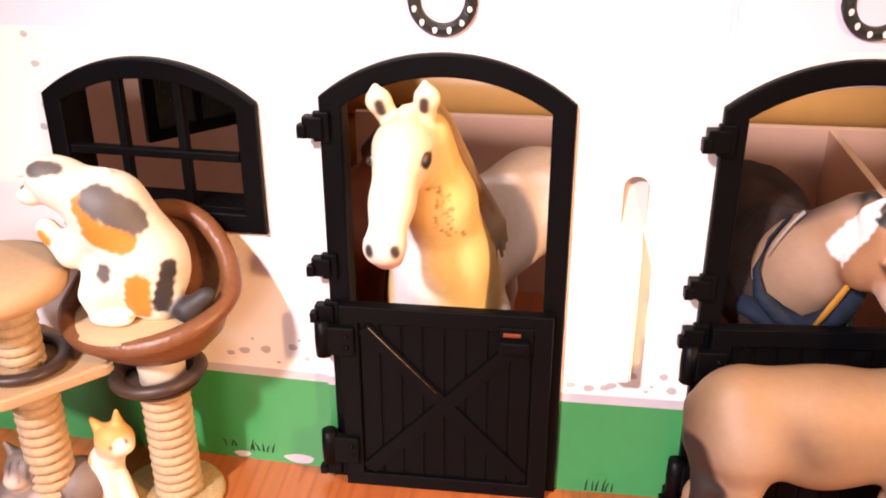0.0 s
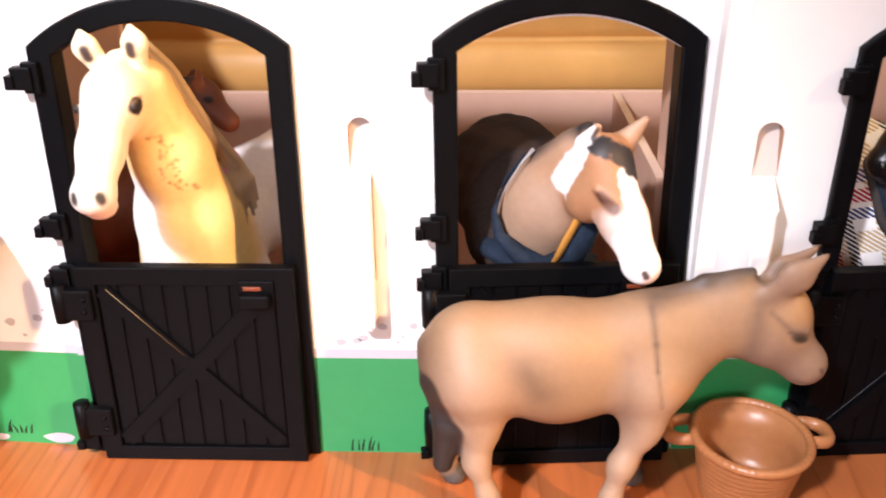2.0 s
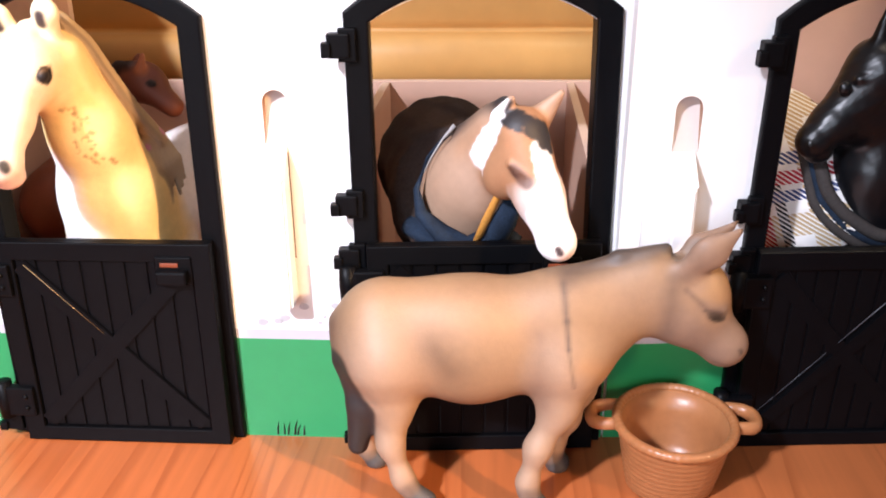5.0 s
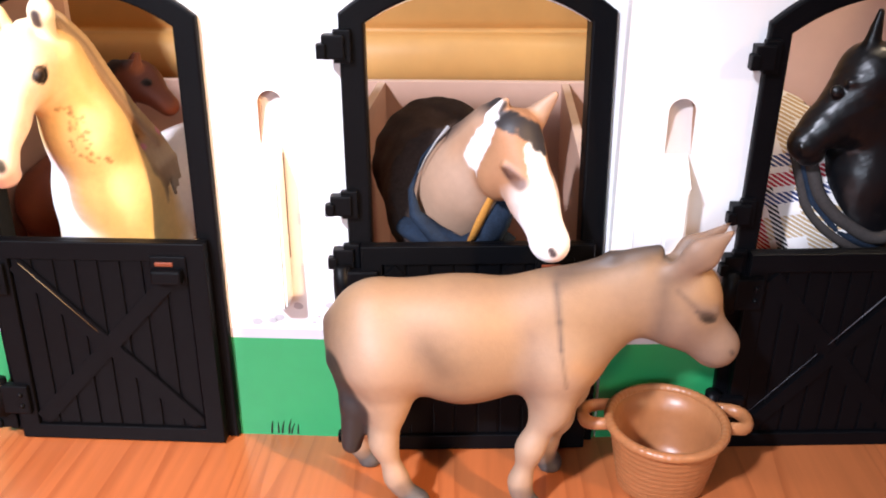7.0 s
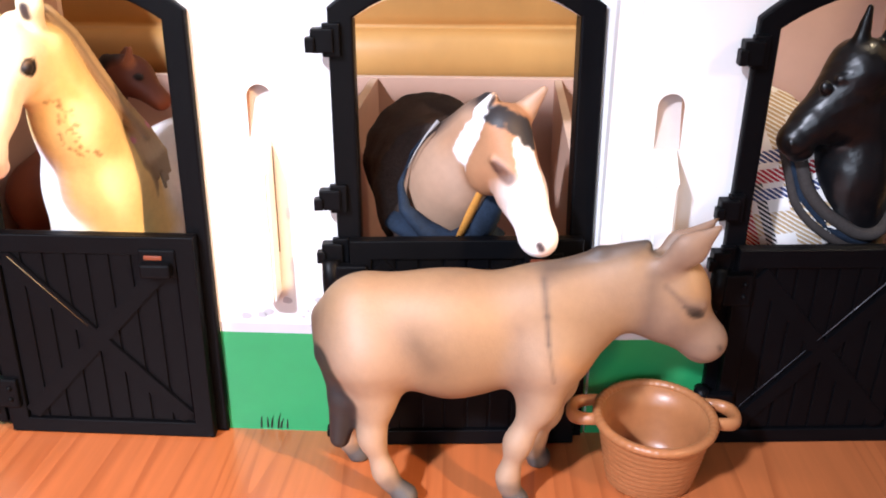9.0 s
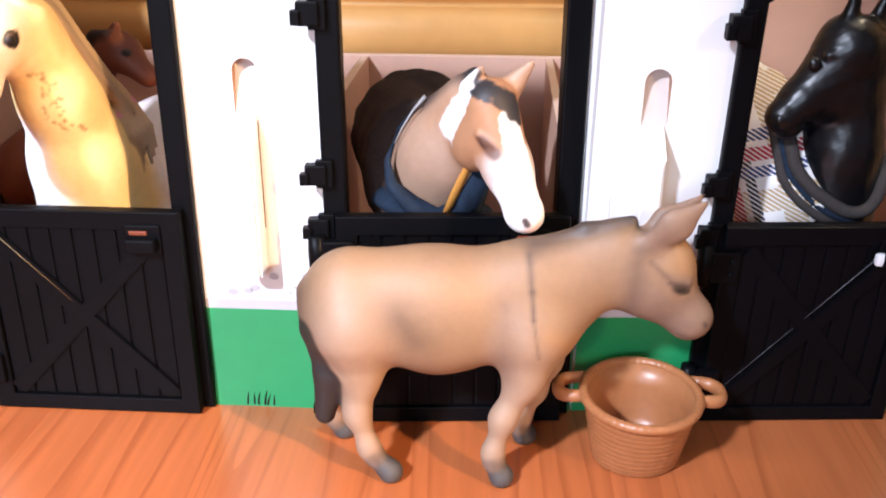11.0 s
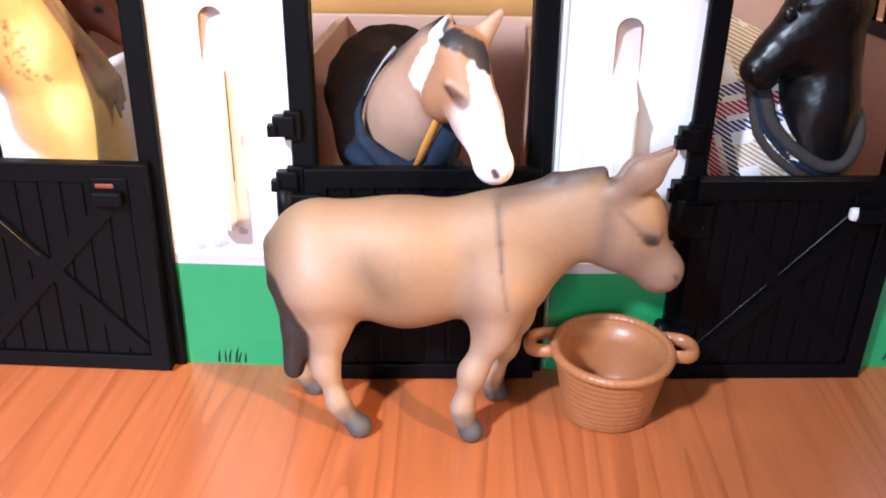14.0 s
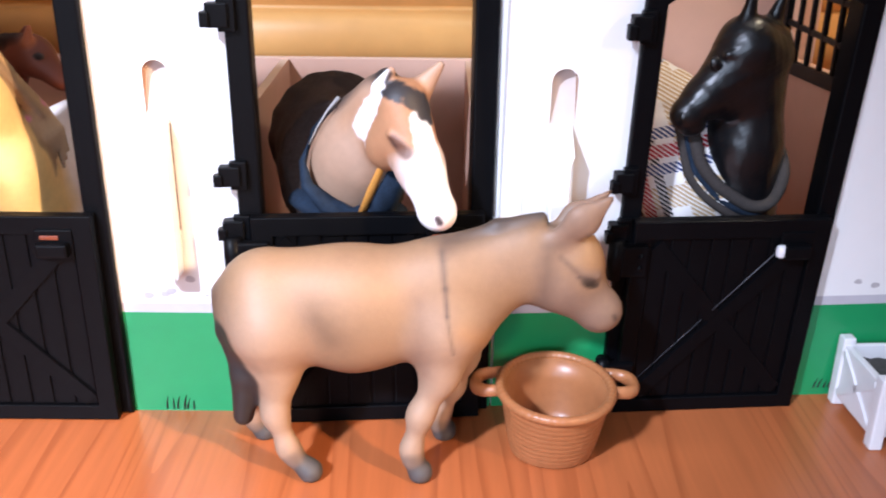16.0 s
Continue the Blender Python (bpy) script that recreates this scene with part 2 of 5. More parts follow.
def slab(loops, y0, y1, bevel=0.0, bm=None):
    """Outlines in x, z (the first outer, the rest holes), filled and given depth from y0 to y1."""
    bm = bm or bmesh.new()
    edges = []
    for loop in loops:
        vs = [bm.verts.new((x * MM, y0 * MM, z * MM)) for x, z in loop]
        edges += [bm.edges.new((vs[i], vs[(i + 1) % len(vs)])) for i in range(len(vs))]
    faces = [f for f in bmesh.ops.triangle_fill(bm, use_beauty=True, use_dissolve=True, edges=edges)["geom"] if isinstance(f, bmesh.types.BMFace)]
    rim = [e for e in edges if e.is_valid]
    back = bmesh.ops.extrude_face_region(bm, geom=faces)["geom"]
    bmesh.ops.translate(bm, verts=[g for g in back if isinstance(g, bmesh.types.BMVert)], vec=(0, (y1 - y0) * MM, 0))
    bmesh.ops.recalc_face_normals(bm, faces=bm.faces)
    if bevel:
        bmesh.ops.bevel(bm, geom=[e for e in rim if e.is_valid], offset=bevel * MM, segments=2, affect="EDGES", profile=0.6)
    return bm


def arch(half, low, shoulder, top, steps=20, square=True, corner=2.0):
    """An opening's outline: straight sides, and a shallow arch from shoulder to top."""
    rise = top - shoulder
    r = (half * half + rise * rise) / (2 * rise)
    a = math.asin(half / r)
    pts = [(-half, low), (half, low)]
    for i in range(steps + 1):
        t = a - 2 * a * i / steps
        pts.append((r * math.sin(t), top - r + r * math.cos(t)))
    return pts


def tube(points, radii, sides=12, bm=None, closed=False, squash=None):
    """A swept tube through points in millimetres."""
    bm = bm or bmesh.new()
    pts = [Vector(p) for p in points]
    n = len(pts)
    radii = radii if isinstance(radii, (list, tuple)) else [radii] * n
    rings = []
    up = Vector((0.13, 0.21, 0.97))
    for i, p in enumerate(pts):
        ahead = (pts[(i + 1) % n] - pts[i - 1]) if closed or 0 < i < n - 1 else (pts[1] - pts[0] if i == 0 else pts[-1] - pts[-2])
        ahead.normalize()
        side = ahead.cross(up)
        if side.length < 0.2:
            side = ahead.cross(Vector((1, 0, 0)))
        side.normalize()
        over = side.cross(ahead)
        k = squash or 1.0
        rings.append([bm.verts.new((p + (side * math.cos(a) + over * math.sin(a) * k) * radii[i]) * MM) for a in (2 * math.pi * j / sides for j in range(sides))])
    for i in range(n if closed else n - 1):
        a, b = rings[i], rings[(i + 1) % n]
        for j in range(sides):
            bm.faces.new((a[j], a[(j + 1) % sides], b[(j + 1) % sides], b[j]))
    if not closed:
        bm.faces.new(rings[0][::-1])
        bm.faces.new(rings[-1])
    bmesh.ops.recalc_face_normals(bm, faces=bm.faces)
    return bm


def lathe(profile, centre=(0, 0), steps=48, bm=None):
    """A turned form from (radius, height) pairs in millimetres; a radius of 0 closes it."""
    bm = bm or bmesh.new()
    rings = []
    for r, z in profile:
        if r <= 0:
            rings.append([bm.verts.new((centre[0] * MM, centre[1] * MM, z * MM))])
        else:
            rings.append([bm.verts.new(((centre[0] + r * math.cos(a)) * MM, (centre[1] + r * math.sin(a)) * MM, z * MM)) for a in (2 * math.pi * j / steps for j in range(steps))])
    for a, b in zip(rings, rings[1:]):
        for j in range(steps):
            k = (j + 1) % steps
            if len(a) == 1:
                bm.faces.new((a[0], b[k], b[j]))
            elif len(b) == 1:
                bm.faces.new((a[j], a[k], b[0]))
            else:
                bm.faces.new((a[j], a[k], b[k], b[j]))
    bmesh.ops.recalc_face_normals(bm, faces=bm.faces)
    return bm


# Moulded forms: rounded cones and ellipsoids melted together, and skinned by a surface net.
def cone(a, b, ra, rb, colour, k=4.0, squash=1.0, squash_axis=1):
    return ("cone", np.array(a, float), np.array(b, float), ra, rb, colour, k, squash, squash_axis)


def egg(c, radii, colour, k=4.0, turn=(0, 0, 0)):
    rot = np.array(Euler([radians(v) for v in turn]).to_matrix())
    return ("egg", np.array(c, float), np.array(radii, float), rot, 0, colour, k, 1.0, 1)


def dist(prim, p):
    kind, a, b, c, d, _, _, squash, ax = prim
    if kind == "egg":
        q = (p - a) @ c
        k0 = np.linalg.norm(q / b, axis=-1)
        k1 = np.linalg.norm(q / (b * b), axis=-1)
        return k0 * (k0 - 1.0) / np.maximum(k1, 1e-6)
    if squash != 1.0:
        p, a, b = p.copy(), a.copy(), b.copy()
        mid = a[ax]
        p[..., ax] = mid + (p[..., ax] - mid) / squash
        b[ax] = mid + (b[ax] - mid) / squash
    ab = b - a
    length = max(np.linalg.norm(ab), 1e-6)
    g = max(-0.95, min(0.95, (d - c) / length))
    s = ((p - a) @ ab) / length
    q = np.sqrt(np.maximum(((p - a) ** 2).sum(-1) - s * s, 0))
    s = np.clip(s + q * g / math.sqrt(1 - g * g), 0, length)
    return (np.linalg.norm(p - a - (s / length)[..., None] * ab, axis=-1) - (c + (d - c) * s / length)) * min(1.0, squash ** 0.5)


def field(prims, p):
    out = dist(prims[0], p)
    for prim in prims[1:]:
        di, k = dist(prim, p), prim[6]
        h = np.clip(0.5 + 0.5 * (out - di) / k, 0, 1)
        out = out + (di - out) * h - k * h * (1 - h)
    return out


def paint_of(prims, p, soft=2.2):
    col = np.ones((len(p), 3)) * np.array(prims[0][5])
    out = dist(prims[0], p)
    for prim in prims[1:]:
        di = dist(prim, p)
        k = min(prim[6], soft)
        h = np.clip(0.5 + 0.5 * (out - di) / k, 0, 1)[:, None]
        col = col + (np.array(prim[5]) - col) * h
        out = np.minimum(out, di)
    return col


def patch(col, p, a, b, radius, soft, colour, amount=1.0, wobble=0.0):
    """Brushes a colour along the line a-b."""
    a, b = np.array(a, float), np.array(b, float)
    ab = b - a
    t = np.clip(((p - a) @ ab) / max(ab @ ab, 1e-9), 0, 1)
    d = np.linalg.norm(p - a - t[:, None] * ab, axis=1)
    if wobble:
        d = d + wobble * (np.sin(p[:, 0] * 1.9 + 1) * np.sin(p[:, 1] * 2.3) + np.sin(p[:, 2] * 2.1 + p[:, 0] * 0.7))
    w = np.clip((radius + soft - d) / max(2 * soft, 1e-6), 0, 1)
    w = (w * w * (3 - 2 * w) * amount)[:, None]
    return col + (np.array(colour) - col) * w


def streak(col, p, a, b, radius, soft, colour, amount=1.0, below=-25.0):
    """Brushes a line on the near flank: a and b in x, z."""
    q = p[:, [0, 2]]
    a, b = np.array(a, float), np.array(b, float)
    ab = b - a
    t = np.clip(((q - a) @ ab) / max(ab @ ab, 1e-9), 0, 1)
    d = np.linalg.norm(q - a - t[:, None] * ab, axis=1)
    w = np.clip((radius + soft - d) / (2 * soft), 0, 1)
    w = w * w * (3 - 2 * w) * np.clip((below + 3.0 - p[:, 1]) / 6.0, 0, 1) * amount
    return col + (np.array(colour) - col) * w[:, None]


def moulded(name, prims, voxel, mat, brush=None, cut=None, relief=None, soft=2.2):
    """Skins the melted forms with a surface net; paint goes into the point colours."""
    lo, hi = np.full(3, 1e9), np.full(3, -1e9)
    for prim in prims:
        if prim[0] == "egg":
            r = prim[2].max()
            ends = ((prim[1], r),)
        else:
            ends = ((prim[1], prim[3]), (prim[2], prim[4]))
        for c, r in ends:
            lo, hi = np.minimum(lo, c - r - 3), np.maximum(hi, c + r + 3)
    axes = [np.arange(lo[i], hi[i] + voxel, voxel) for i in range(3)]
    grid = np.stack(np.meshgrid(*axes, indexing="ij"), -1)

    def value(p):
        v = field(prims, p)
        if relief:
            v = v + relief(p)
        return np.maximum(v, cut(p)) if cut else v

    # only blocks near the skin are worked out point by point
    n = np.array(grid.shape[:3])
    step = 6
    mids = [np.clip(np.arange(0, n[i], step) + step // 2, 0, n[i] - 1) for i in range(3)]
    rough = value(grid[np.ix_(*mids)])
    full = [np.minimum(np.arange(n[i]) // step, len(mids[i]) - 1) for i in range(3)]
    v = rough[np.ix_(*full)].copy()
    close = np.abs(v) < step * voxel * 1.1 + 2.0
    v[close] = value(grid[close])
    inside = v < 0
    total, count = np.zeros((*(n - 1), 3)), np.zeros(n - 1)
    for ax in range(3):
        o = [i for i in range(3) if i != ax]
        for s in ((0, 0), (0, 1), (1, 0), (1, 1)):
            sl = [None] * 3
            sl[ax] = slice(0, n[ax] - 1)
            for i, k in zip(o, s):
                sl[i] = slice(k, n[i] - 1 + k)
            a = tuple(sl)
            sl2 = list(sl)
            sl2[ax] = slice(1, n[ax])
            b = tuple(sl2)
            hit = inside[a] != inside[b]
            f = v[a] / np.where(hit, v[a] - v[b], 1)
            place = np.zeros((*hit.shape, 3))
            place[..., ax] = f
            for i, k in zip(o, s):
                place[..., i] = k
            total += place * hit[..., None]
            count += hit
    live = count > 0
    index = np.full(n - 1, -1)
    index[live] = np.arange(live.sum())
    cells = np.argwhere(live)
    pts = lo + (cells + total[live] / count[live][:, None]) * voxel
    for _ in range(2):
        e = 0.15
        g = np.stack([value(pts + e * np.eye(3)[i]) - value(pts - e * np.eye(3)[i]) for i in range(3)], 1) / (2 * e)
        step = value(pts)[:, None] * g / np.maximum((g * g).sum(1), 0.2)[:, None]
        pts = pts - np.clip(step, -0.5 * voxel, 0.5 * voxel)
    quads = []
    for ax in range(3):
        o = [i for i in range(3) if i != ax]
        sl = [slice(1, n[i] - 1) for i in range(3)]
        sl[ax] = slice(0, n[ax] - 1)
        a = inside[tuple(sl)]
        sl2 = list(sl)
        sl2[ax] = slice(1, n[ax])
        b = inside[tuple(sl2)]
        for flip, mask in ((False, a & ~b), (True, ~a & b)):
            at = np.argwhere(mask)
            for i in o:
                at[:, i] += 1
            four = []
            for k in ((-1, -1), (0, -1), (0, 0), (-1, 0)):
                c = at.copy()
                c[:, o[0]] += k[0]
                c[:, o[1]] += k[1]
                four.append(index[c[:, 0], c[:, 1], c[:, 2]])
            q = np.stack(four, 1)
            quads.append(q[:, ::-1] if flip != (ax == 1) else q)
    quads = np.concatenate(quads)
    me = bpy.data.meshes.new(name)
    me.from_pydata((pts * MM).tolist(), [], quads.tolist())
    me.materials.append(mat)
    me.polygons.foreach_set("use_smooth", [True] * len(me.polygons))
    col = paint_of(prims, pts, soft)
    if brush:
        col = brush(col, pts)
    layer = me.color_attributes.new("paint", "FLOAT_COLOR", "POINT")
    layer.data.foreach_set("color", np.concatenate([np.clip(col, 0, 1), np.ones((len(pts), 1))], 1).ravel())
    me.update()
    return new(name, me)


# ---- the room ----
# wall panels turn a little at each joint, and the last one leans forward
LEFT = pose(-0.020, 0.0, 0.0, 0, 0, -3.3) @ pose(0.020, 0, 0)
MID = pose(0, 0, 0)
TURNED = pose(0.099, 0.0, 0.0, 0, 0, 4.4) @ pose(-0.099, 0, 0)
RIGHT = pose(0.154, 0.0043, 0.0, 5.0, 0, 4.7) @ pose(-0.154, 0, 0)
THICK = 5.0
DOOR_STEP = 114.7

floor_bm = box(-1500, 1500, -1580, 300, -20, 0)
tagged(finish("floor", floor_bm, FLOOR), "glossy orange-brown laminate wood floor with long grain", "floor", kind="structure")
for name, dims in (("wall_north", (-1500, 1500, 300, 320, 0, 2200)), ("wall_south", (-1500, 1500, -1600, -1580, 0, 2200)), ("wall_west", (-1520, -1500, -1600, 320, 0, 2200)),
                   ("wall_east", (1500, 1520, -1600, 320, 0, 2200)), ("ceiling", (-1520, 1520, -1600, 320, 2200, 2220))):
    tagged(finish(name, box(*dims), PLASTER), "plain cream painted plaster of the room", "ceiling" if name == "ceiling" else "wall", kind="structure")

# honey-coloured moulding behind the stable
mould = bmesh.new()
profile = []
for z0, z1, y, depth in ((0, 52, 176, 9), (52, 78, 176, 9), (78, 104, 172, 11), (104, 132, 178, 5), (132, 160, 176, 8), (160, 230, 178, 3)):
    for i in range(9):
        a = math.pi * (i + 0.4) / 8.8
        profile.append((y - depth * math.sin(a) ** 0.7, z0 + (z1 - z0) * (1 - math.cos(a)) / 2))
rows = [[mould.verts.new((x * MM, y * MM, z * MM)) for y, z in profile] for x in (-330, 420)]
for j in range(len(profile) - 1):
    mould.faces.new((rows[0][j], rows[1][j], rows[1][j + 1], rows[0][j + 1]))
back = [[mould.verts.new((x * MM, 200 * MM, z * MM)) for z in (0, 230)] for x in (-330, 420)]
mould.faces.new((back[0][0], back[1][0], back[1][1], back[0][1]))
mould.faces.new((rows[0][-1], rows[1][-1], back[1][1], back[0][1]))
mould.faces.new([*rows[0], back[0][1], back[0][0]])
mould.faces.new([*rows[1][::-1], back[1][0], back[1][1]])
mould.faces.new((rows[0][0], back[0][0], back[1][0], rows[1][0]))
bmesh.ops.recalc_face_normals(mould, faces=mould.faces)
tagged(finish("wood_moulding", mould, LOG, smooth=True), "honey pine rounded moulding boards behind the stable", "moulding", kind="structure")


# ---- stable front ----
WALL_TOP = 178.0


def wall_panel(name, x0, x1, holes, m, label):
    bm = slab([[(x0, 0), (x1, 0), (x1, WALL_TOP), (x0, WALL_TOP)], *holes], 0, THICK)
    for z in (36.0, 39.3, 152.5):
        bmesh.ops.bisect_plane(bm, geom=bm.verts[:] + bm.edges[:] + bm.faces[:], plane_co=(0, 0, z * MM), plane_no=(0, 0, 1))
    bm.normal_update()
    for f in bm.faces:
        z = f.calc_center_median().z / MM
        x = f.calc_center_median().x / MM
        if abs(f.normal.y) < 0.5:
            f.material_index = 0 if x < x0 + 0.5 or x > x1 - 0.5 else 4
        elif f.normal.y > 0:
            f.material_index = 5
        else:
            f.material_index = 1 if z < 36 else 2 if z < 39.3 else 0 if z < 152.5 else 3
    ob = finish(name, bm, [WHITE, GREEN, GREYLINE, LILAC, EDGE, TAUPE])
    ob.matrix_world = m
    return tagged(ob, label, "stable wall", kind="structure")


def moved(loop, dx):
    return [(x + dx, z) for x, z in loop]


DOOR_HOLE = arch(31.2, 2, 133.5, 143.0)
WIN_HOLE = moved(arch(29.5, 96.0, 130.5, 139.5), -91.4)
def slot_hole(x):
    return [(x + dx, z) for dx, z in ((-3.7, 99.0), (3.7, 99.0), *((3.7 * math.cos(math.pi * i / 12), 111.5 + 3.7 * math.sin(math.pi * i / 12)) for i in range(13)))]


DOOR2_W, DOOR3_W = 1.02, 0.898
hole2 = [(DOOR_STEP + x * DOOR2_W, z) for x, z in DOOR_HOLE]
hole3 = [(223.6 + x * DOOR3_W, z) for x, z in DOOR_HOLE]
wall_panel("wall_stable_left", -190, -40.05, [WIN_HOLE], LEFT, "white printed stable wall with green base and grey stones")
wall_panel("wall_stable_middle", -40, 77.5, [DOOR_HOLE, slot_hole(55.6)], MID, "white printed stable wall with green base and door opening")
wall_panel("wall_stable_turned", 77.6, 153.6, [hole2], TURNED, "white printed stable wall round the second door opening")
wall_panel("wall_stable_right", 154, 300, [slot_hole(170.3), hole3], RIGHT, "white printed stable wall with green base and door opening")


# added white wedge hiding the dimmer step where the last panel leans forward
strip = bmesh.new()
ends = [[m @ Vector((x * MM, y * MM, z * MM)) for m, x, y in ((TURNED, 153.3, -0.3), (RIGHT, 160.0, -0.3), (RIGHT, 160.0, 1.2), (TURNED, 153.3, 1.2))] for z in (40.0, 178.0)]
low, high = ([strip.verts.new(v) for v in ring] for ring in ends)
for i in range(4):
    strip.faces.new((low[i], low[(i + 1) % 4], high[(i + 1) % 4], high[i]))
strip.faces.new(low[::-1])
strip.faces.new(high)
bmesh.ops.recalc_face_normals(strip, faces=strip.faces)
tagged(finish("wall_joint_filler", strip, WHITE), "white filler wedge added over the step between two stable wall panels", "stable wall", kind="structure")


# printed marks: stones, tufts, horseshoes
def flat_blob(x, z, rx, rz, lift, seed, sides=14):
    bm = bmesh.new()
    rnd = random.Random(seed)
    ph = rnd.random() * 6
    loop = [bm.verts.new(((x + rx * math.cos(a) * (1 + 0.13 * math.sin(3 * a + ph))) * MM, -lift * MM, (z + rz * math.sin(a) * (1 + 0.1 * math.sin(2 * a + ph))) * MM)) for a in (2 * math.pi * i / sides for i in range(sides))]
    f = bm.faces.new(loop)
    bm.normal_update()
    if f.normal.y > 0:
        f.normal_flip()
    return bm


def decal(name, bm, mat, m, label, category):
    ob = finish(name, bm, mat)
    ob.matrix_world = m
    return tagged(ob, label, category, kind="structure")



rnd = random.Random(11)
STONES = [(-74.3, 44.2, 1.5, 1.0), (-69.2, 45.6, 2.0, 1.2), (-61.5, 46.8, 1.8, 1.4), (-52.0, 48.6, 1.6, 1.3), (-47.2, 44.6, 1.2, 0.9), (-57.4, 42.2, 0.8, 0.6), (-66, 50.5, 0.6, 0.5), (-49.5, 51.5, 0.6, 0.5),
          (-127.5, 141, 1.4, 1.1), (-126.5, 128, 1.5, 1.4), (-128.5, 121, 1.3, 1.2), (-125, 113, 1.7, 1.3), (-126, 104, 1.2, 1.0), (-129.5, 97, 1.5, 1.1), (-126.5, 88, 1.3, 1.5), (-129.5, 150, 1.2, 1.0), (-131.5, 79, 1.6, 1.2)]
for x, z, rx, rz in STONES:
    decal("printed_stone", flat_blob(x, z, rx, rz, 0.15, rnd.random()), DOT, LEFT, "grey printed stone mark on the white wall", "wall print")
for x, z, rx, rz in ((40.4, 42.7, 1.6, 1.2), (46.2, 41.9, 1.7, 1.3), (51.2, 42.4, 1.4, 1.1), (53.4, 43.4, 1.7, 1.2), (59.6, 47.6, 1.5, 1.2), (69.5, 47.9, 1.4, 1.1), (72.4, 43.0, 1.6, 1.3), (66.0, 44.0, 0.6, 0.5), (64.4, 42.0, 0.8, 0.5)):
    decal("printed_stone", flat_blob(x, z, rx, rz, 0.15, rnd.random()), DOT, MID, "grey printed stone mark on the white wall", "wall print")
for x, z, rx, rz in ((159.5, 43.0, 1.5, 1.1), (163.5, 45.5, 1.2, 1.0), (176.5, 43.4, 1.4, 1.0), (271, 44.5, 1.3, 0.9), (277, 43.0, 1.5, 1.1), (284, 46.0, 1.2, 0.9)):
    decal("printed_stone", flat_blob(x, z, rx, rz, 0.15, rnd.random()), DOT, RIGHT, "grey printed stone mark on the white wall", "wall print")
for x, z, rx, rz in ((-52.6, 2.6, 5.5, 1.9), (-74.0, 1.9, 3.2, 1.3)):
    decal("printed_pebble", flat_blob(x, z, rx, rz, 0.15, rnd.random()), GREYLINE, LEFT, "pale grey printed pebble on the green base", "wall print")


def tuft(m, x, z, blades, high, lean):
    bm = bmesh.new()
    r = random.Random(int(x * 7) % 97)
    for i in range(blades):
        bx = x + (i - blades / 2) * 1.7 + r.uniform(-0.4, 0.4)
        h, l = high * r.uniform(0.6, 1.1), lean * r.uniform(-1, 1)
        tube([(bx, -0.2, z), (bx + 0.3 * l, -0.2, z + 0.5 * h), (bx + l, -0.2, z + h)], [0.3, 0.26, 0.06], 5, bm)
    decal("printed_grass_tuft", bm, INK, m, "black printed grass tuft on the green base", "wall print")


tuft(MID, 53.0, 0.9, 6, 5.2, 1.3)
tuft(LEFT, -66.0, 4.0, 6, 4.6, 2.2)
tuft(LEFT, -77.0, 5.0, 3, 3.0, 1.8)
tuft(RIGHT, 268.0, 3.0, 4, 4.0, 1.6)


def horseshoe(m, x, z):
    shoe = thing("horseshoe", "black horseshoe emblem with white nail holes above the door", "horseshoe", m, "horseshoes over the doors")
    pts = [(x + 8.0 * math.sin(a), -0.35, z - 8.6 * math.cos(a) + (1.2 if abs(a) > 2.2 else 0)) for a in (radians(v) for v in range(-150, 151, 10))]
    part("shoe_body", tube(pts, 1.9, 8, squash=1.0), INK, shoe)
    for v in range(-130, 131, 29):
        a = radians(v)
        bm = flat_blob(x + 8.0 * math.sin(a), z - 8.6 * math.cos(a), 0.68, 0.95, 2.45, v)
        part("nail_hole", bm, WHITE, shoe)


horseshoe(MID, -1.0, 164.4)
horseshoe(TURNED, 113.0, 166.0)


def wall_hook(m, x):
    """A scooped slot with a raised rib under it, all white; the scoop's colour holds its shade."""
    hook = thing("wall_slot", "white moulded slot and raised rib on the stable wall", "wall fitting", m, "slots between the doors")
    bm = bmesh.new()
    steps = 8
    rows = []
    for j in range(steps + 1):
        t = j / steps
        z = 98.5 + 17.5 * t
        y = 0.4 + 4.2 * t ** 0.8
        rows.append([bm.verts.new(((x + dx) * MM, (y - abs(dx) * 0.10) * MM, z * MM)) for dx in (-4.4, -2.2, 0, 2.2, 4.4)])
    for a, b in zip(rows, rows[1:]):
        for i in range(4):
            bm.faces.new((a[i], a[i + 1], b[i + 1], b[i]))
    part("scoop", bm, SCOOP_SHADE, hook, smooth=True)
    rib = box(x - 3.8, x + 2.7, -8.8, 0.2, 50.0, 99.6)
    for v in rib.verts:
        if v.co.y < -0.002 and v.co.z > 0.09:
            v.co.y, v.co.z = -0.0010, 0.0988
    bmesh.ops.bisect_plane(rib, geom=rib.verts[:] + rib.edges[:] + rib.faces[:], plane_co=(0, 0, 0.091), plane_no=(0, 0, 1))
    for v in rib.verts:
        if v.co.y < -0.002 and abs(v.co.z - 0.091) < 1e-4:
            v.co.y = -0.0082
    bmesh.ops.bevel(rib, geom=[e for e in rib.edges if e.calc_length() > 0.02 or abs(e.verts[0].co.z - e.verts[1].co.z) < 1e-5], offset=0.0008, segments=3, affect="EDGES")
    part("rib", rib, WHITE, hook)
    part("rib_joint", box(x + 2.6, x + 2.9, -0.5, -0.05, 64.0, 97.0), JOINT, hook, "thin dark joint beside the rib")


JOINT = material("dark_joint_line", (0.10, 0.055, 0.03), 0.7)
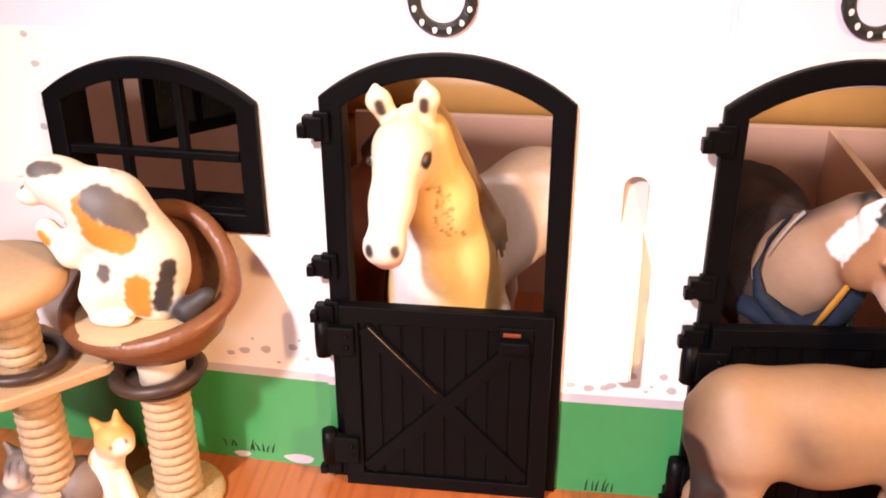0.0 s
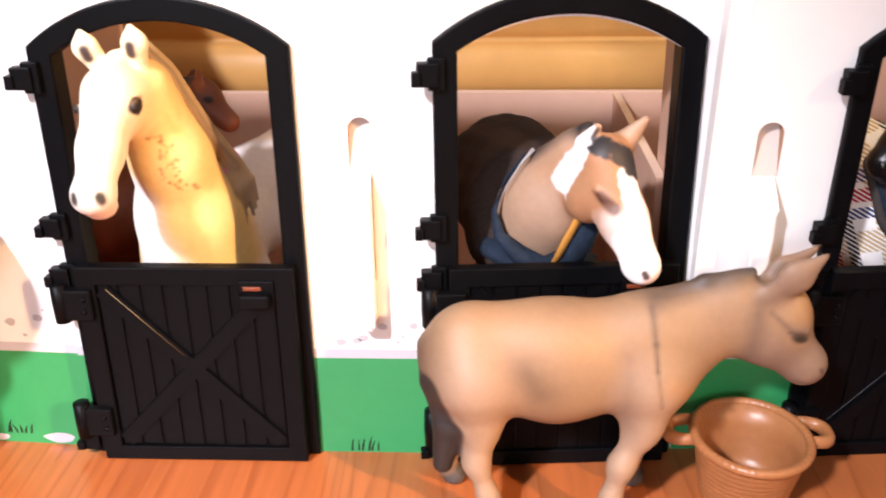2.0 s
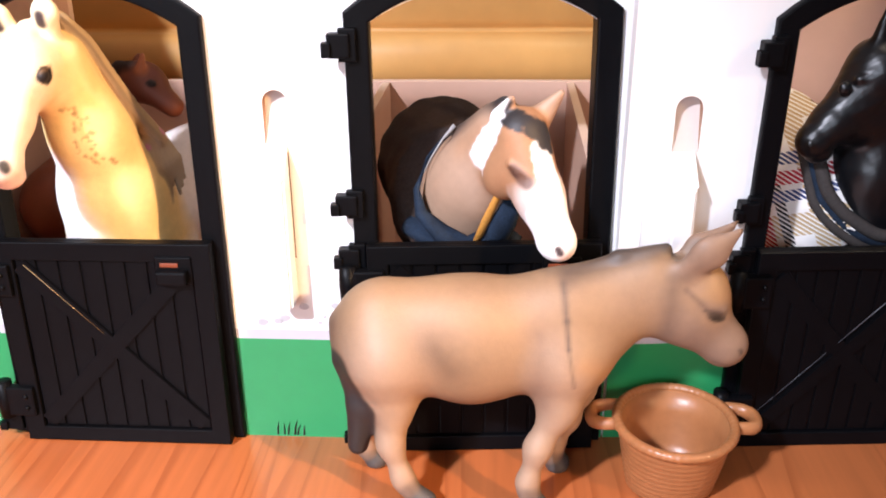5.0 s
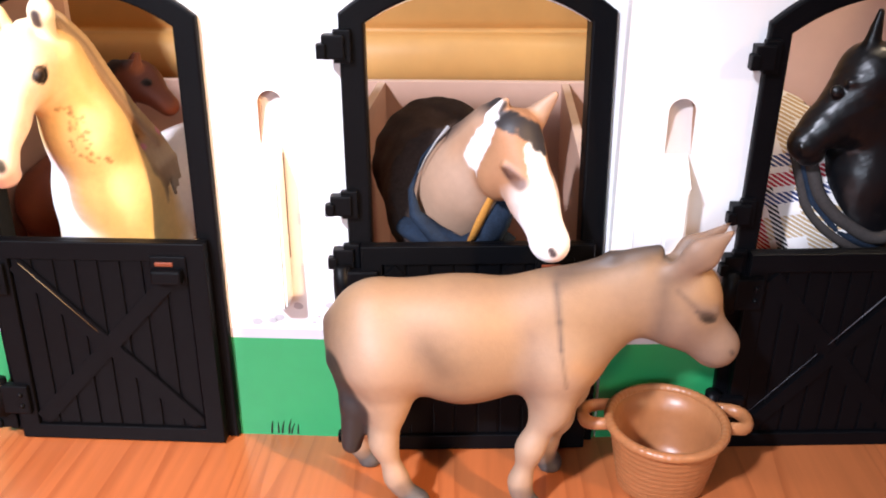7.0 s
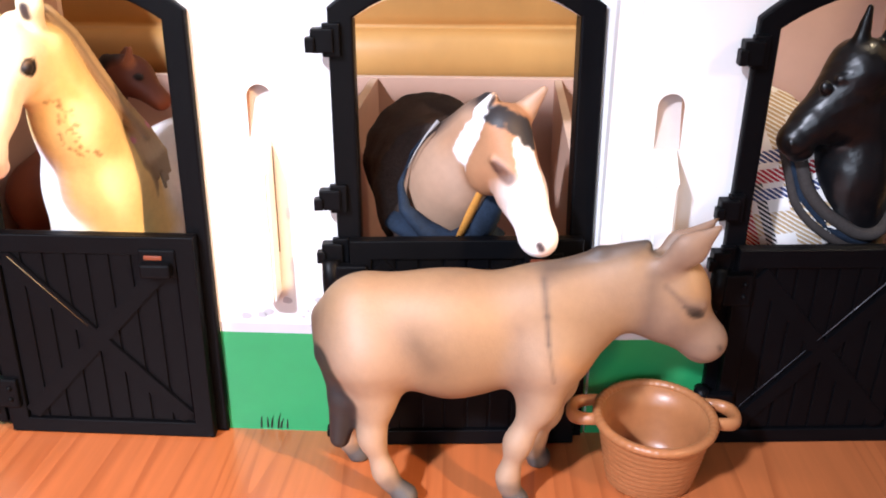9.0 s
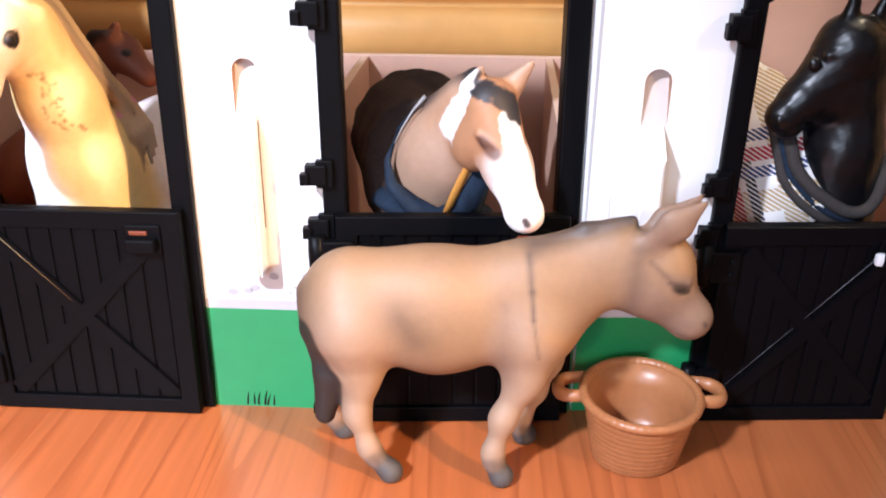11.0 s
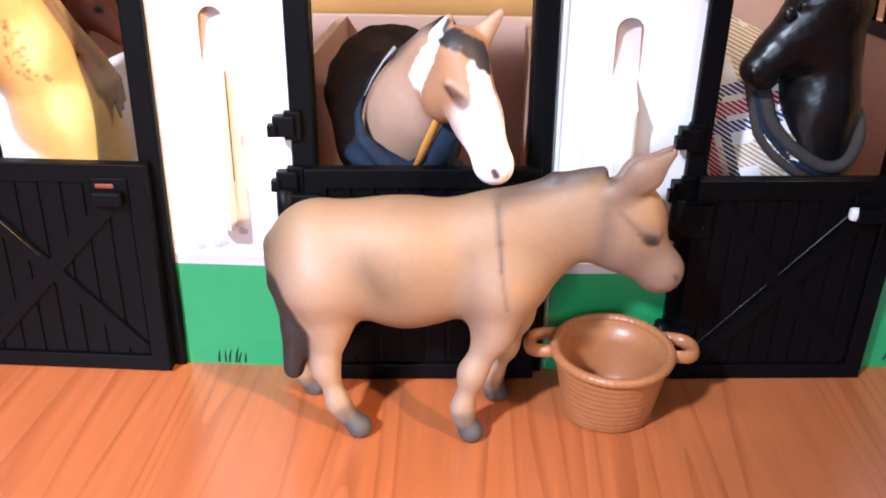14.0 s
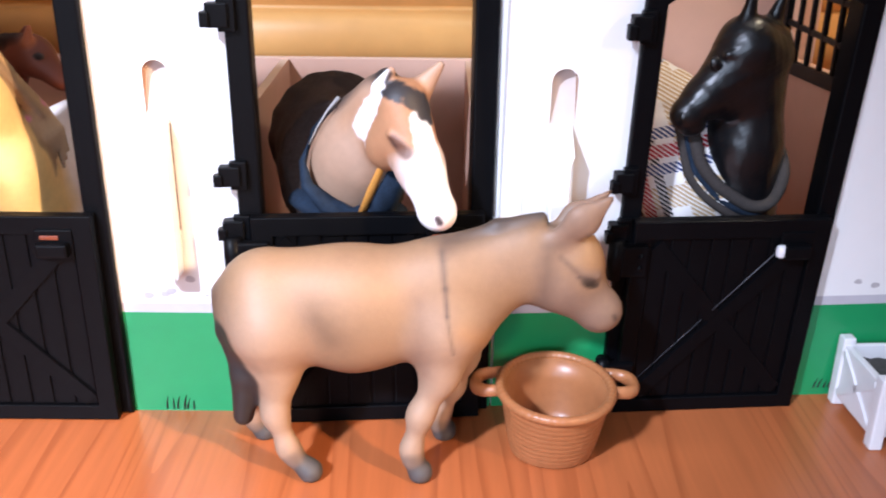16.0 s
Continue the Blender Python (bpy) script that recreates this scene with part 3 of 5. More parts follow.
# white of the recess, darkened in colour for the shade inside it
SCOOP_SHADE = material("shaded_white_plastic", (0.60, 0.53, 0.49), 0.6, grain=0.05)
wall_hook(MID, 55.6)
wall_hook(RIGHT, 170.3)

# window with black bars in the left panel
win = thing("window_1", "black arched barred window frame in the white stable wall", "window", LEFT, kind="structure")
cx = -91.4
part("window_frame", slab([moved(arch(34.6, 90.2, 132.6, 144.9), cx), moved(arch(28.2, 97.0, 130.4, 138.4), cx)], -2.6, 0.0, 0.8), BLACK, win)
part("window_lining", slab([moved(arch(29.2, 96.3, 130.4, 139.2), cx), moved(arch(28.2, 97.0, 130.3, 138.3), cx)], -0.2, 12.0), BLACK, win)
part("window_sill", box(cx - 28.0, cx + 28.0, -0.4, 11.8, 96.6, 98.0, 0.3), BLACK, win)
for dx in (-9.6, 10.0):
    part("window_bar", box(cx + dx - 1.4, cx + dx + 1.4, -1.9, 1.2, 97.5, 138.0, 0.5), BLACK, win)
part("window_bar", box(cx - 28.0, cx + 28.0, -2.2, 1.0, 113.6, 116.4, 0.5), BLACK, win)

# corner post at the left end of the front
tagged(finish("wall_corner_post", box(-206, -190.5, 6, 21, 0, 178, 0.8), [WHITE]), "cream white corner post of the stable", "post", kind="structure")

# ---- doors ----
def hinge_bracket(name, z, parent, high=6.0):
    """A small stepped hinge socket on the frame's edge."""
    bm = box(-41.6, -35.5, -5.6, -1.6, z - high / 2, z + high / 2, 0.5)
    box(-43.0, -40.4, -6.6, -3.4, z - high / 2 + 0.3, z + high / 2 - 2.2, 0.4, bm)
    box(-38.6, -33.8, -4.4, -2.0, z - high / 2 - 1.2, z + high / 2 + 1.2, 0.4, bm)
    return part(name, bm, BLACK, parent)


def stable_door(m, label, wide=1.0, tongue=None, glint=None):
    door = thing("stable_door", label, "door", m, group="stable doors")
    outer = arch(37.2, 0.3, 136.0, 149.6)
    inner = arch(30.4, 3.5, 133.2, 142.8)
    frame_ob = part("door_frame", slab([outer, inner], -2.4, 0.0, 0.7), BLACK, door)
    reveal = arch(30.9, 3.2, 133.3, 143.0)
    part("frame_lining", slab([reveal, inner], -0.2, THICK + 1.0), BLACK, door)
    # lower leaf: border, recessed planks, cross brace
    x0, x1, z0, z1 = -33.5, 34.0, 0.6, 70.4
    leaf = part("door_leaf", box(x0, x1, -5.2, -2.6, z0, z1, 0.5), BLACK, door)
    rim = slab([[(x0, z0), (x1, z0), (x1, z1), (x0, z1)], [(x0 + 6.2, z0 + 5.2), (x0 + 6.2, z1 - 6.0), (x1 - 6.0, z1 - 6.0), (x1 - 6.0, z0 + 5.2)]], -6.8, -5.2, 0.4)
    part("leaf_border", rim, BLACK, leaf)
    wide_in = (x1 - 6.0) - (x0 + 6.2)
    for i in range(8):
        a = x0 + 6.2 + wide_in * i / 8
        b = a + wide_in / 8
        bm = box(a + 0.35, b - 0.35, -5.75, -5.0, z0 + 5.4, z1 - 6.2, 0.3)
        part("plank", bm, BLACK, leaf)
    cx, cz = (x0 + x1) / 2, (z0 + z1) / 2 - 0.3
    dx, dz = wide_in / 2, (z1 - z0) / 2 - 5.6
    for s in (1, -1):
        ang = math.atan2(dz, dx * s)
        length = 2 * math.hypot(dx, dz) - 5.0
        bm = bmesh.new()
        bmesh.ops.create_cube(bm, size=1, matrix=Matrix.Translation(Vector((cx, -6.15 - (0.06 if s > 0 else 0), cz)) * MM) @ Matrix.Rotation(-ang, 4, "Y") @ Matrix.Diagonal((length * MM, 1.1 * MM, 5.4 * MM, 1)))
        bmesh.ops.bevel(bm, geom=bm.edges[:], offset=0.3 * MM, segments=2, affect="EDGES")
        part("cross_brace", bm, BLACK, leaf)
    if glint:
        # the edge highlight of one brace, built as a thin pale line
        way = glint[0]
        for a, b, thin, thick in glint[2]:
            ends = [(cx + u * way * 2 * dx, -6.72, cz + 2 * u * dz + glint[3]) for u in (a, (a + b) / 2, b)]
            part("brace_glint", tube(ends, [thin, (thin + thick) / 2, thick], 6), glint[1], leaf, "pale painted highlight along the brace edge", smooth=True)
    latch = part("latch", box(17.6, 27.0, -10.0, -6.0, 58.2, 62.6, 0.8), BLACK, leaf)
    slot_bm = box(17.0, 28.2, -7.3, -6.6, 57.2, 66.4, 0.5)
    part("latch_plate", slot_bm, BLACK, leaf)
    if tongue:
        part("latch_spring", box(15.4, 19.4, -9.6, -7.0, 58.6, 62.6, 1.3), tongue, leaf, "small white latch knob")
    else:
        part("latch_spring", box(18.6, 24.2, -7.7, -7.2, 63.2, 64.6, 0.3), LATCH_ORANGE, leaf, "small orange latch tongue")
    for z in (58.0, 15.5):
        h = part("leaf_hinge", box(-37.5, -28.5, -8.4, -5.0, z - 5.2, z + 5.2, 0.7), BLACK, leaf)
        part("hinge_barrel", lathe([(0, z - 6.5), (2.6, z - 6.3), (2.8, z), (2.6, z + 6.3), (0, z + 6.5)], (-39.0, -6.0), 16), BLACK, h, smooth=True)
        for dz in (-2.0, 2.0):
            bm = bmesh.new()
            bmesh.ops.create_uvsphere(bm, u_segments=10, v_segments=6, radius=0.9 * MM, matrix=Matrix.Translation(Vector((-31.0, -8.4, z + dz)) * MM))
            part("rivet", bm, BLACK, h, smooth=True)
    for z, high in ((127.6, 6.6), (82.4, 6.0), (66.0, 6.0), (6.0, 5.5)):
        hinge_bracket("hinge_socket", z, door, high)
    if wide != 1.0:
        door.matrix_world = door.matrix_world @ Matrix.Diagonal((wide, 1, 1.008 if wide > 1 else 1.0, 1))
    return door


LATCH_ORANGE = material("orange_plastic", (0.16, 0.035, 0.012), 0.45)
# pale tones that stand for light caught on the brace edges
GLINT_GREY = material("grey_glint_plastic", (0.075, 0.078, 0.09), 0.4, grain=0.5, scale=300)
GLINT_TAN = material("tan_glint_plastic", (0.15, 0.100, 0.042), 0.5, grain=0.5, scale=300)
stable_door(MID, "black plastic stable door with closed cross-braced lower leaf", glint=(-1, GLINT_TAN, ((0.05, 0.44, 0.08, 0.18),), 2.0))
stable_door(TURNED @ pose(DOOR_STEP * MM, 0, 0), "black plastic stable door, lower leaf closed behind the donkey", DOOR2_W)
stable_door(RIGHT @ pose(0.2236, 0, 0), "black plastic stable door in the angled wall, lower leaf closed", DOOR3_W, CRATE, (1, GLINT_GREY, ((-0.48, -0.11, 0.05, 0.10), (-0.05, 0.32, 0.12, 0.2)), 7.2))


# ---- inside the stable ----
def board(name, dims, label, bevel=0.3, front=None):
    bm = box(*dims, bevel)
    bm.normal_update()
    for f in bm.faces:
        if f.normal.z > 0.7:
            f.material_index = 1
    return tagged(finish(name, bm, [front or TAUPE, PALE_EDGE]), label, "partition", kind="structure")


board("wall_stall_back", (-60, 196, 143, 147, 0, 87.4), "low taupe stall back board with pale top edge")
board("wall_stall_divider", (146.8, 150.0, 30, 142.9, 0, 87.0), "low taupe divider board between two stalls")
board("wall_stall_divider_left", (67.0, 70.5, 30, 142.9, 0, 87.0), "low taupe divider board beside the blanketed horse")
board("wall_stall_side", (150.4, 153.2, 11, 50, 0, 168), "tall taupe side board behind the second door")
board("wall_tack_back", (-250, -60.2, 126, 130, 0, 178), "tall taupe back wall of the tack room, its colour brightened as if lit", front=TAUPE_LIT)
board("wall_tack_side", (-64, -60.2, 6.5, 125.9, 0, 150), "tall taupe side wall of the tack room")
board("wall_box_back", (196.2, 292, 128, 132, 0, 178), "tall taupe back wall of the end box")


# side wall of the end box, with its barred window
side = bmesh.new()
slab([[(40, 0), (131.9, 0), (131.9, 178), (40, 178)], [(50, 100), (50, 152), (112, 152), (112, 96)]], -1.5, 1.5, 0, side)
ob = finish("wall_box_side", side, [TAUPE])
ob.matrix_world = pose(0.2765, 0, 0, 0, 0, 90)
tagged(ob, "tall taupe side wall with a barred window", "partition", kind="structure")
win3 = thing("window_2", "black barred window in the side wall of the box", "window", pose(0.2765, 0, 0, 0, 0, 90), kind="structure")
part("window_frame", slab([[(46.5, 95), (46.5, 156), (115.5, 156), (115.5, 91)], [(50.5, 100), (50.5, 152), (111.5, 152), (111.5, 96)]], 1.7, 4.2, 0.5), BLACK, win3)
for y in (63, 75.5, 88, 100):
    part("window_bar", box(y - 1.0, y + 1.0, 2.0, 3.8, 96, 153, 0.3), BLACK, win3)
for z in (110, 124, 138):
    part("window_bar", box(49, 113, 1.8, 3.6, z - 1.0, z + 1.0, 0.3), BLACK, win3)
tagged(finish("pine_board", box(330, 336, 0, 175, 0, 220, 0.5), PINE), "honey pine board beyond the barred window", "board", kind="structure")

# dark casement standing open in the tack room, on an arm from the back wall
cas = thing("casement", "black framed casement with dark green pane behind the window", "casement", pose(-0.1205, 0.060, 0.098, 0, 0, 47))
part("casement_frame", slab([[(0, 0), (42, 0), (42, 56), (0, 56)], [(4.5, 4.5), (4.5, 51), (37.5, 51), (37.5, 4.5)]], -1.8, 1.8, 0.4), BLACK, cas)
part("pane", box(4.0, 38.0, -0.4, 0.4, 4.0, 51.5), PANE, cas)
part("mullion", box(20, 22.4, -1.4, 1.4, 4.2, 51.2, 0.3), BLACK, cas)
part("hanger_arm", box(41.5, 90.0, -1.0, 1.0, 49.0, 53.0, 0.3), BLACK, cas)

# ---- figurines ----
GREYB, DARKB = (0.060, 0.046, 0.042), (0.016, 0.014, 0.014)
HOOF = (0.062, 0.057, 0.055)


def leg(points, radii, colour, hoof_colour=HOOF, k=3.0):
    """A leg from hip to hoof; the last stretch is the hoof."""
    out = []
    for i in range(len(points) - 1):
        col = hoof_colour if i == len(points) - 2 else colour
        out.append(cone(points[i], points[i + 1], radii[i], radii[i + 1], col, k if i < len(points) - 2 else 1.0))
    return out


def flat_feet(p):
    return 0.25 - p[..., 2]


# donkey
Y = -25.0
BUFF, HEAD, LIMB = (0.249, 0.151, 0.083), (0.211, 0.131, 0.087), (0.297, 0.194, 0.128)
donkey = [
    cone((89, Y, 53.2), (112, Y, 50.5), 15.3, 17.0, BUFF, 8, 0.74),
    cone((112, Y, 50.5), (137, Y, 53.5), 17.0, 15.8, BUFF, 8, 0.74),
    cone((139, Y, 57), (161, Y, 67.0), 14.2, 11.0, BUFF, 8, 0.62),
    egg((170.0, Y, 62.0), (9.8, 6.4, 10.6), HEAD, 6, (0, 25, 0)),
    cone((174, Y, 61.5), (181.8, Y, 51), 6.8, 4.4, HEAD, 6, 0.80),
    cone((172.5, Y, 57.8), (180.8, Y, 51.0), 5.8, 4.3, HEAD, 6, 0.80),
    egg((175.4, Y, 68.0), (5.6, 5.6, 7.4), (0.318, 0.175, 0.075), 4, (0, -18, 0)),
    egg((182.2, Y, 50.4), (3.7, 3.9, 3.9), HEAD, 6, (0, 30, 0)),
    cone((166.5, -28.5, 71.5), (174.5, -30.5, 79.8), 2.9, 4.0, HEAD, 2.5, 0.50),
    cone((174.5, -30.5, 79.8), (182.0, -30.5, 86.6), 4.0, 0.5, HEAD, 2.0, 0.50),
    cone((167.5, -22, 71.0), (174, -20.5, 77.2), 2.9, 3.6, HEAD, 2.5, 0.50),
    cone((174, -20.5, 77.2), (183.4, -20.0, 84.6), 3.6, 0.5, HEAD, 2.0, 0.50),
    cone((135, Y, 69.4), (152, Y, 75.8), 1.0, 1.7, DARKB, 2.2, 0.9),
    cone((152, Y, 75.8), (164.0, Y, 78.6), 1.7, 1.5, DARKB, 2.2, 0.9),
    cone((75.4, Y, 55), (76.2, -26.5, 44), 2.2, 2.4, GREYB, 4.0),
    cone((76.2, -26.5, 44), (81.4, -28.5, 31), 2.4, 4.2, DARKB, 2.5),
    cone((81.4, -28.5, 31), (79.6, -29, 17.5), 4.6, 3.0, DARKB, 2.0),
    *leg([(89.5, -29.0, 47), (91.0, -31.0, 31), (89.8, -33.0, 20), (93.0, -34.4, 10.0), (95.0, -34.8, 6.6), (99.3, -35.4, 2.6)], [12.4, 4.2, 2.6, 2.1, 2.5, 3.6], LIMB, k=6.0),
    *leg([(88, -21, 44), (85.5, -18.5, 27), (81.5, -16.2, 16), (79.6, -14.8, 8), (80.2, -14.4, 5.5), (82.3, -14, 2.6)], [11.5, 5.0, 3.2, 2.5, 2.8, 3.8], LIMB, k=5.0),
    *leg([(138, -29.5, 47), (137.0, -32.0, 33), (131.4, -33.8, 21), (128.8, -34.6, 10.0), (129.2, -35, 6.8), (131.4, -35.4, 2.6)], [10.6, 4.3, 2.8, 2.1, 2.6, 3.6], LIMB, k=6.0),
    *leg([(140.5, -20.5, 44), (142.5, -17.5, 32), (140.5, -15.4, 20), (137.0, -14.2, 9.5), (136.6, -14, 6), (138.4, -13.6, 2.6)], [10.5, 5.2, 3.3, 2.6, 3.0, 3.8], LIMB, k=5.0),
    egg((177.0, -30.4, 62.7), (1.7, 0.7, 0.5), (0.011, 0.008, 0.006), 0.3, (0, 18, 0)),
    cone((174.2, -30.3, 64.8), (179.2, -30.0, 63.4), 0.9, 0.7, HEAD, 1.2),
]


def brush_donkey(col, p):
    near = lambda a, b, r, s, c, w=1.0: streak(col, p, a, b, r, s, c, w)
    # body shading brushed into the colour: highlit back, dark belly and rump edge
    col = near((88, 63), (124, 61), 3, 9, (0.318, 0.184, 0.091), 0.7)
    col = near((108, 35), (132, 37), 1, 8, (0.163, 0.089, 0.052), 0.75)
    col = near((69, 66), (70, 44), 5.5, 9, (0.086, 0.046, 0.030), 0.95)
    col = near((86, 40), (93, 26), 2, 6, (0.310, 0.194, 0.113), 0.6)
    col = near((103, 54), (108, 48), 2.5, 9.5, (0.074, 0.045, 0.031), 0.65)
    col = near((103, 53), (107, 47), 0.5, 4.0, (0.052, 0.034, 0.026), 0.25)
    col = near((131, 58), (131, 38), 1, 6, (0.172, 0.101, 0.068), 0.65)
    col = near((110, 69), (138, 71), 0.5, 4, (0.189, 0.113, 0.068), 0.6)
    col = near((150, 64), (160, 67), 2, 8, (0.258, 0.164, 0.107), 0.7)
    col = near((138, 72.5), (165, 80.5), 1.6, 3.6, (0.048, 0.034, 0.029), 0.95)
    col = near((137.0, 70.5), (138.0, 62), 0.5, 1.3, (0.060, 0.042, 0.032), 0.85)
    col = near((138.0, 62), (138.6, 55), 0.4, 1.0, (0.052, 0.035, 0.028), 0.9)
    col = near((138.6, 55), (140.4, 44), 0.2, 0.9, (0.052, 0.035, 0.028), 0.8)
    col = near((143, 50), (150, 45), 1.5, 5, (0.362, 0.190, 0.081), 0.75)
    col = near((165.5, 72), (165.0, 56), 1.4, 4.0, (0.103, 0.068, 0.052), 0.8)
    col = near((169, 69.5), (174.5, 64.6), 0.4, 1.2, (0.086, 0.051, 0.037), 0.8)
    col = near((174.0, 64.0), (178.6, 62.8), 0.3, 0.7, (0.043, 0.028, 0.022), 0.9)
    col = near((172, 56), (178, 49), 1.5, 5, (0.163, 0.105, 0.077), 0.6)
    col = near((168, 72.5), (178, 82.0), 0.3, 2.4, (0.147, 0.089, 0.061), 0.7)
    col = near((185.0, 51.4), (185.6, 50.4), 0.5, 0.5, (0.043, 0.028, 0.023), 0.9)
    col = near((183.5, 46.2), (178.5, 47.4), 0.2, 0.5, (0.086, 0.050, 0.036), 0.7)
    col = near((75.6, 46), (81.4, 31), 3.2, 1.2, DARKB, 0.95)
    col = near((81.4, 31), (79.6, 16), 4.6, 0.8, DARKB, 0.95)
    for x, z in ((95, 9), (129, 9)):
        col = near((x, z), (x + 1, z - 1.5), 0.8, 2.6, (0.112, 0.074, 0.053), 0.8)
    return col


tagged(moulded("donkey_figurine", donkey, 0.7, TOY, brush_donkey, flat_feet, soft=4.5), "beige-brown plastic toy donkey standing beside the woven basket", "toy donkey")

# horse with white blaze, looking out of the middle door
BAY, BAYD, WHT = (0.37, 0.185, 0.092), (0.24, 0.11, 0.06), (0.86, 0.84, 0.84)
BH = (0.022, 0.019, 0.020)


def spare_legs(x, y0, y1, half, colour):
    """Plain straight legs down to the ground for a standing figurine."""
    out = []
    for y in (y0, y1):
        for s in (-1, 1):
            out += leg([(x + s * half * 0.7, y, 52), (x + s * half, y, 28), (x + s * half, y, 7), (x + s * half, y - 1, 2.5)], [9, 5, 3.2, 4.2], colour)
    return out


NECK, EAR = (0.38, 0.235, 0.155), (0.42, 0.26, 0.17)
blaze_horse = [
    cone((107, 26, 70), (112, 16, 84), 16.5, 14.0, NECK, 6),
    cone((112, 16, 84), (120.5, 4.5, 102), 13.0, 9.0, NECK, 6),
    egg((122.8, -3.5, 94.5), (8.0, 8.6, 10.5), BAY, 3.5, (18, 16, 0)),
    cone((125.5, -6, 104.5), (130.5, -12.5, 89), 7.6, 6.4, BAY, 4),
    cone((130.5, -12.5, 89), (135.0, -17, 79.0), 6.3, 5.2, WHT, 4),
    egg((135.8, -17.8, 76.6), (5.2, 5.0, 4.8), (0.80, 0.66, 0.62), 2.5, (20, 15, 0)),
    cone((120.0, -4.5, 108.5), (122.6, -7.4, 114.2), 3.2, 1.2, EAR, 1.8, 0.8),
    cone((130.8, -2.5, 108.5), (136.2, -3.8, 115.4), 3.5, 1.1, EAR, 1.8, 0.8),
    cone((107, 12, 100), (121, 0.5, 110.5), 1.6, 3.0, BH, 2.0),
    cone((104, 30, 73), (101, 62, 75), 13, 16, BAY, 6),
    *spare_legs(103, 30, 76, 9, BAYD),
    egg((125.2, -14.9, 95.4), (2.2, 1.1, 1.0), (0.012, 0.010, 0.010), 0.3, (0, 30, 0)),
    cone((122.6, -14.2, 98.2), (127.4, -16.2, 95.8), 0.9, 0.7, BAY, 1.2),
]


def brush_blaze(col, p):
    col = patch(col, p, (108, 4, 98), (116, -2, 104), 3.0, 4.0, (0.40, 0.22, 0.125), 0.8)
    col = patch(col, p, (112, 2, 90), (113, -2, 76), 2.0, 4.0, (0.46, 0.30, 0.21), 0.6)
    col = patch(col, p, (117.0, -9, 113), (115.0, -7, 105), 5.0, 0.45, WHT, 1, 0.14)
    col = patch(col, p, (115.0, -7, 105), (112.4, -4, 97), 4.4, 0.45, WHT, 1, 0.14)
    col = patch(col, p, (113.4, -6, 99), (113.0, -5, 91.5), 1.7, 0.45, WHT, 1, 0.14)
    col = patch(col, p, (131.0, -13, 102.0), (135.0, -19, 90), 3.5, 0.4, WHT, 1, 0.12)
    col = patch(col, p, (136, -21, 86), (137.5, -23, 76), 6.8, 0.7, WHT, 1, 0.15)
    col = patch(col, p, (131, -18, 85), (132.0, -20, 78), 4.0, 0.6, WHT, 1, 0.15)
    col = patch(col, p, (124, -9, 108.5), (131.5, -10.5, 105), 3.9, 0.4, BH, 1, 0.3)
    col = patch(col, p, (132.5, -10, 104), (133.5, -11, 101.5), 1.6, 0.4, BH, 1, 0.2)
    for x, z in ((106.5, 101), (108.3, 100), (110, 99.4)):
        col = patch(col, p, (x + 1, -4, z + 5), (x, -3, z - 2.5), 0.75, 0.35, BH)
    col = patch(col, p, (139.5, -22, 74), (137.5, -22, 72.5), 2.6, 1.8, (0.74, 0.50, 0.46), 0.85)
    col = patch(col, p, (135.8, -22.7, 77.0), (136.4, -22.7, 75.8), 1.1, 0.45, (0.06, 0.04, 0.045))
    col = patch(col, p, (123.2, -15.6, 96.8), (127.4, -17.2, 93.8), 1.9, 0.8, (0.09, 0.04, 0.028), 0.85)
    col = patch(col, p, (120, -14, 92), (127, -14, 86), 2.5, 3.0, (0.42, 0.20, 0.10), 0.6)
    col = patch(col, p, (121.3, -8.3, 111.5), (122.6, -8.8, 114), 0.9, 0.5, (0.03, 0.02, 0.02))
    col = patch(col, p, (134.2, -6, 111), (136.5, -5.5, 114.6), 0.7, 0.5, (0.03, 0.02, 0.02))
    col = patch(col, p, (110, -4, 88), (113, -6, 76), 1.0, 3.0, (0.33, 0.18, 0.11), 0.5)
    return col


tagged(moulded("horse_figurine", blaze_horse, 0.6, TOY, brush_blaze, flat_feet), "chestnut plastic toy horse with white blaze, wearing a blanket", "toy horse", "toy horses")


def half_space(point, normal):
    n = np.array(normal, float) / np.linalg.norm(normal)
    q = np.array(point, float)
    return lambda p: (p - q) @ n


# its blanket: dark felt with a denim collar
rug = [cone((106, 25, 68), (109, 19, 80), 18.6, 16.0, BH, 6), cone((103.5, 27, 77), (99, 56, 77.5), 19.4, 21.0, BH, 6), cone((99, 56, 77.5), (99, 76, 75), 21.0, 19.5, BH, 6)]
front = half_space((107, 9.5, 68), (0.035, -0.836, 0.548))


def nap(p):
    """Soft folds and a fuzzy nap."""
    return 0.5 * np.sin(p[..., 0] * 0.42 + p[..., 2] * 0.2) * np.sin(p[..., 1] * 0.33 + p[..., 2] * 0.3) + 0.16 * np.sin(p[..., 0] * 2.3) * np.sin(p[..., 1] * 2.6 + p[..., 2] * 2.1)


blanket = tagged(moulded("horse_blanket", rug, 1.0, FELT, None, lambda p: np.maximum(front(p), 36 - p[..., 2]), nap), "dark brown felt blanket over the chestnut toy horse", "horse blanket", "horse blankets")


edge = [(104, 16, 99), (98, 12.5, 92), (94.5, 9.5, 83), (96, 7.0, 76), (102, 5.2, 70.5), (110, 4.6, 66.5), (117, 5.6, 70), (122, 8.0, 76), (124, 13, 83)]
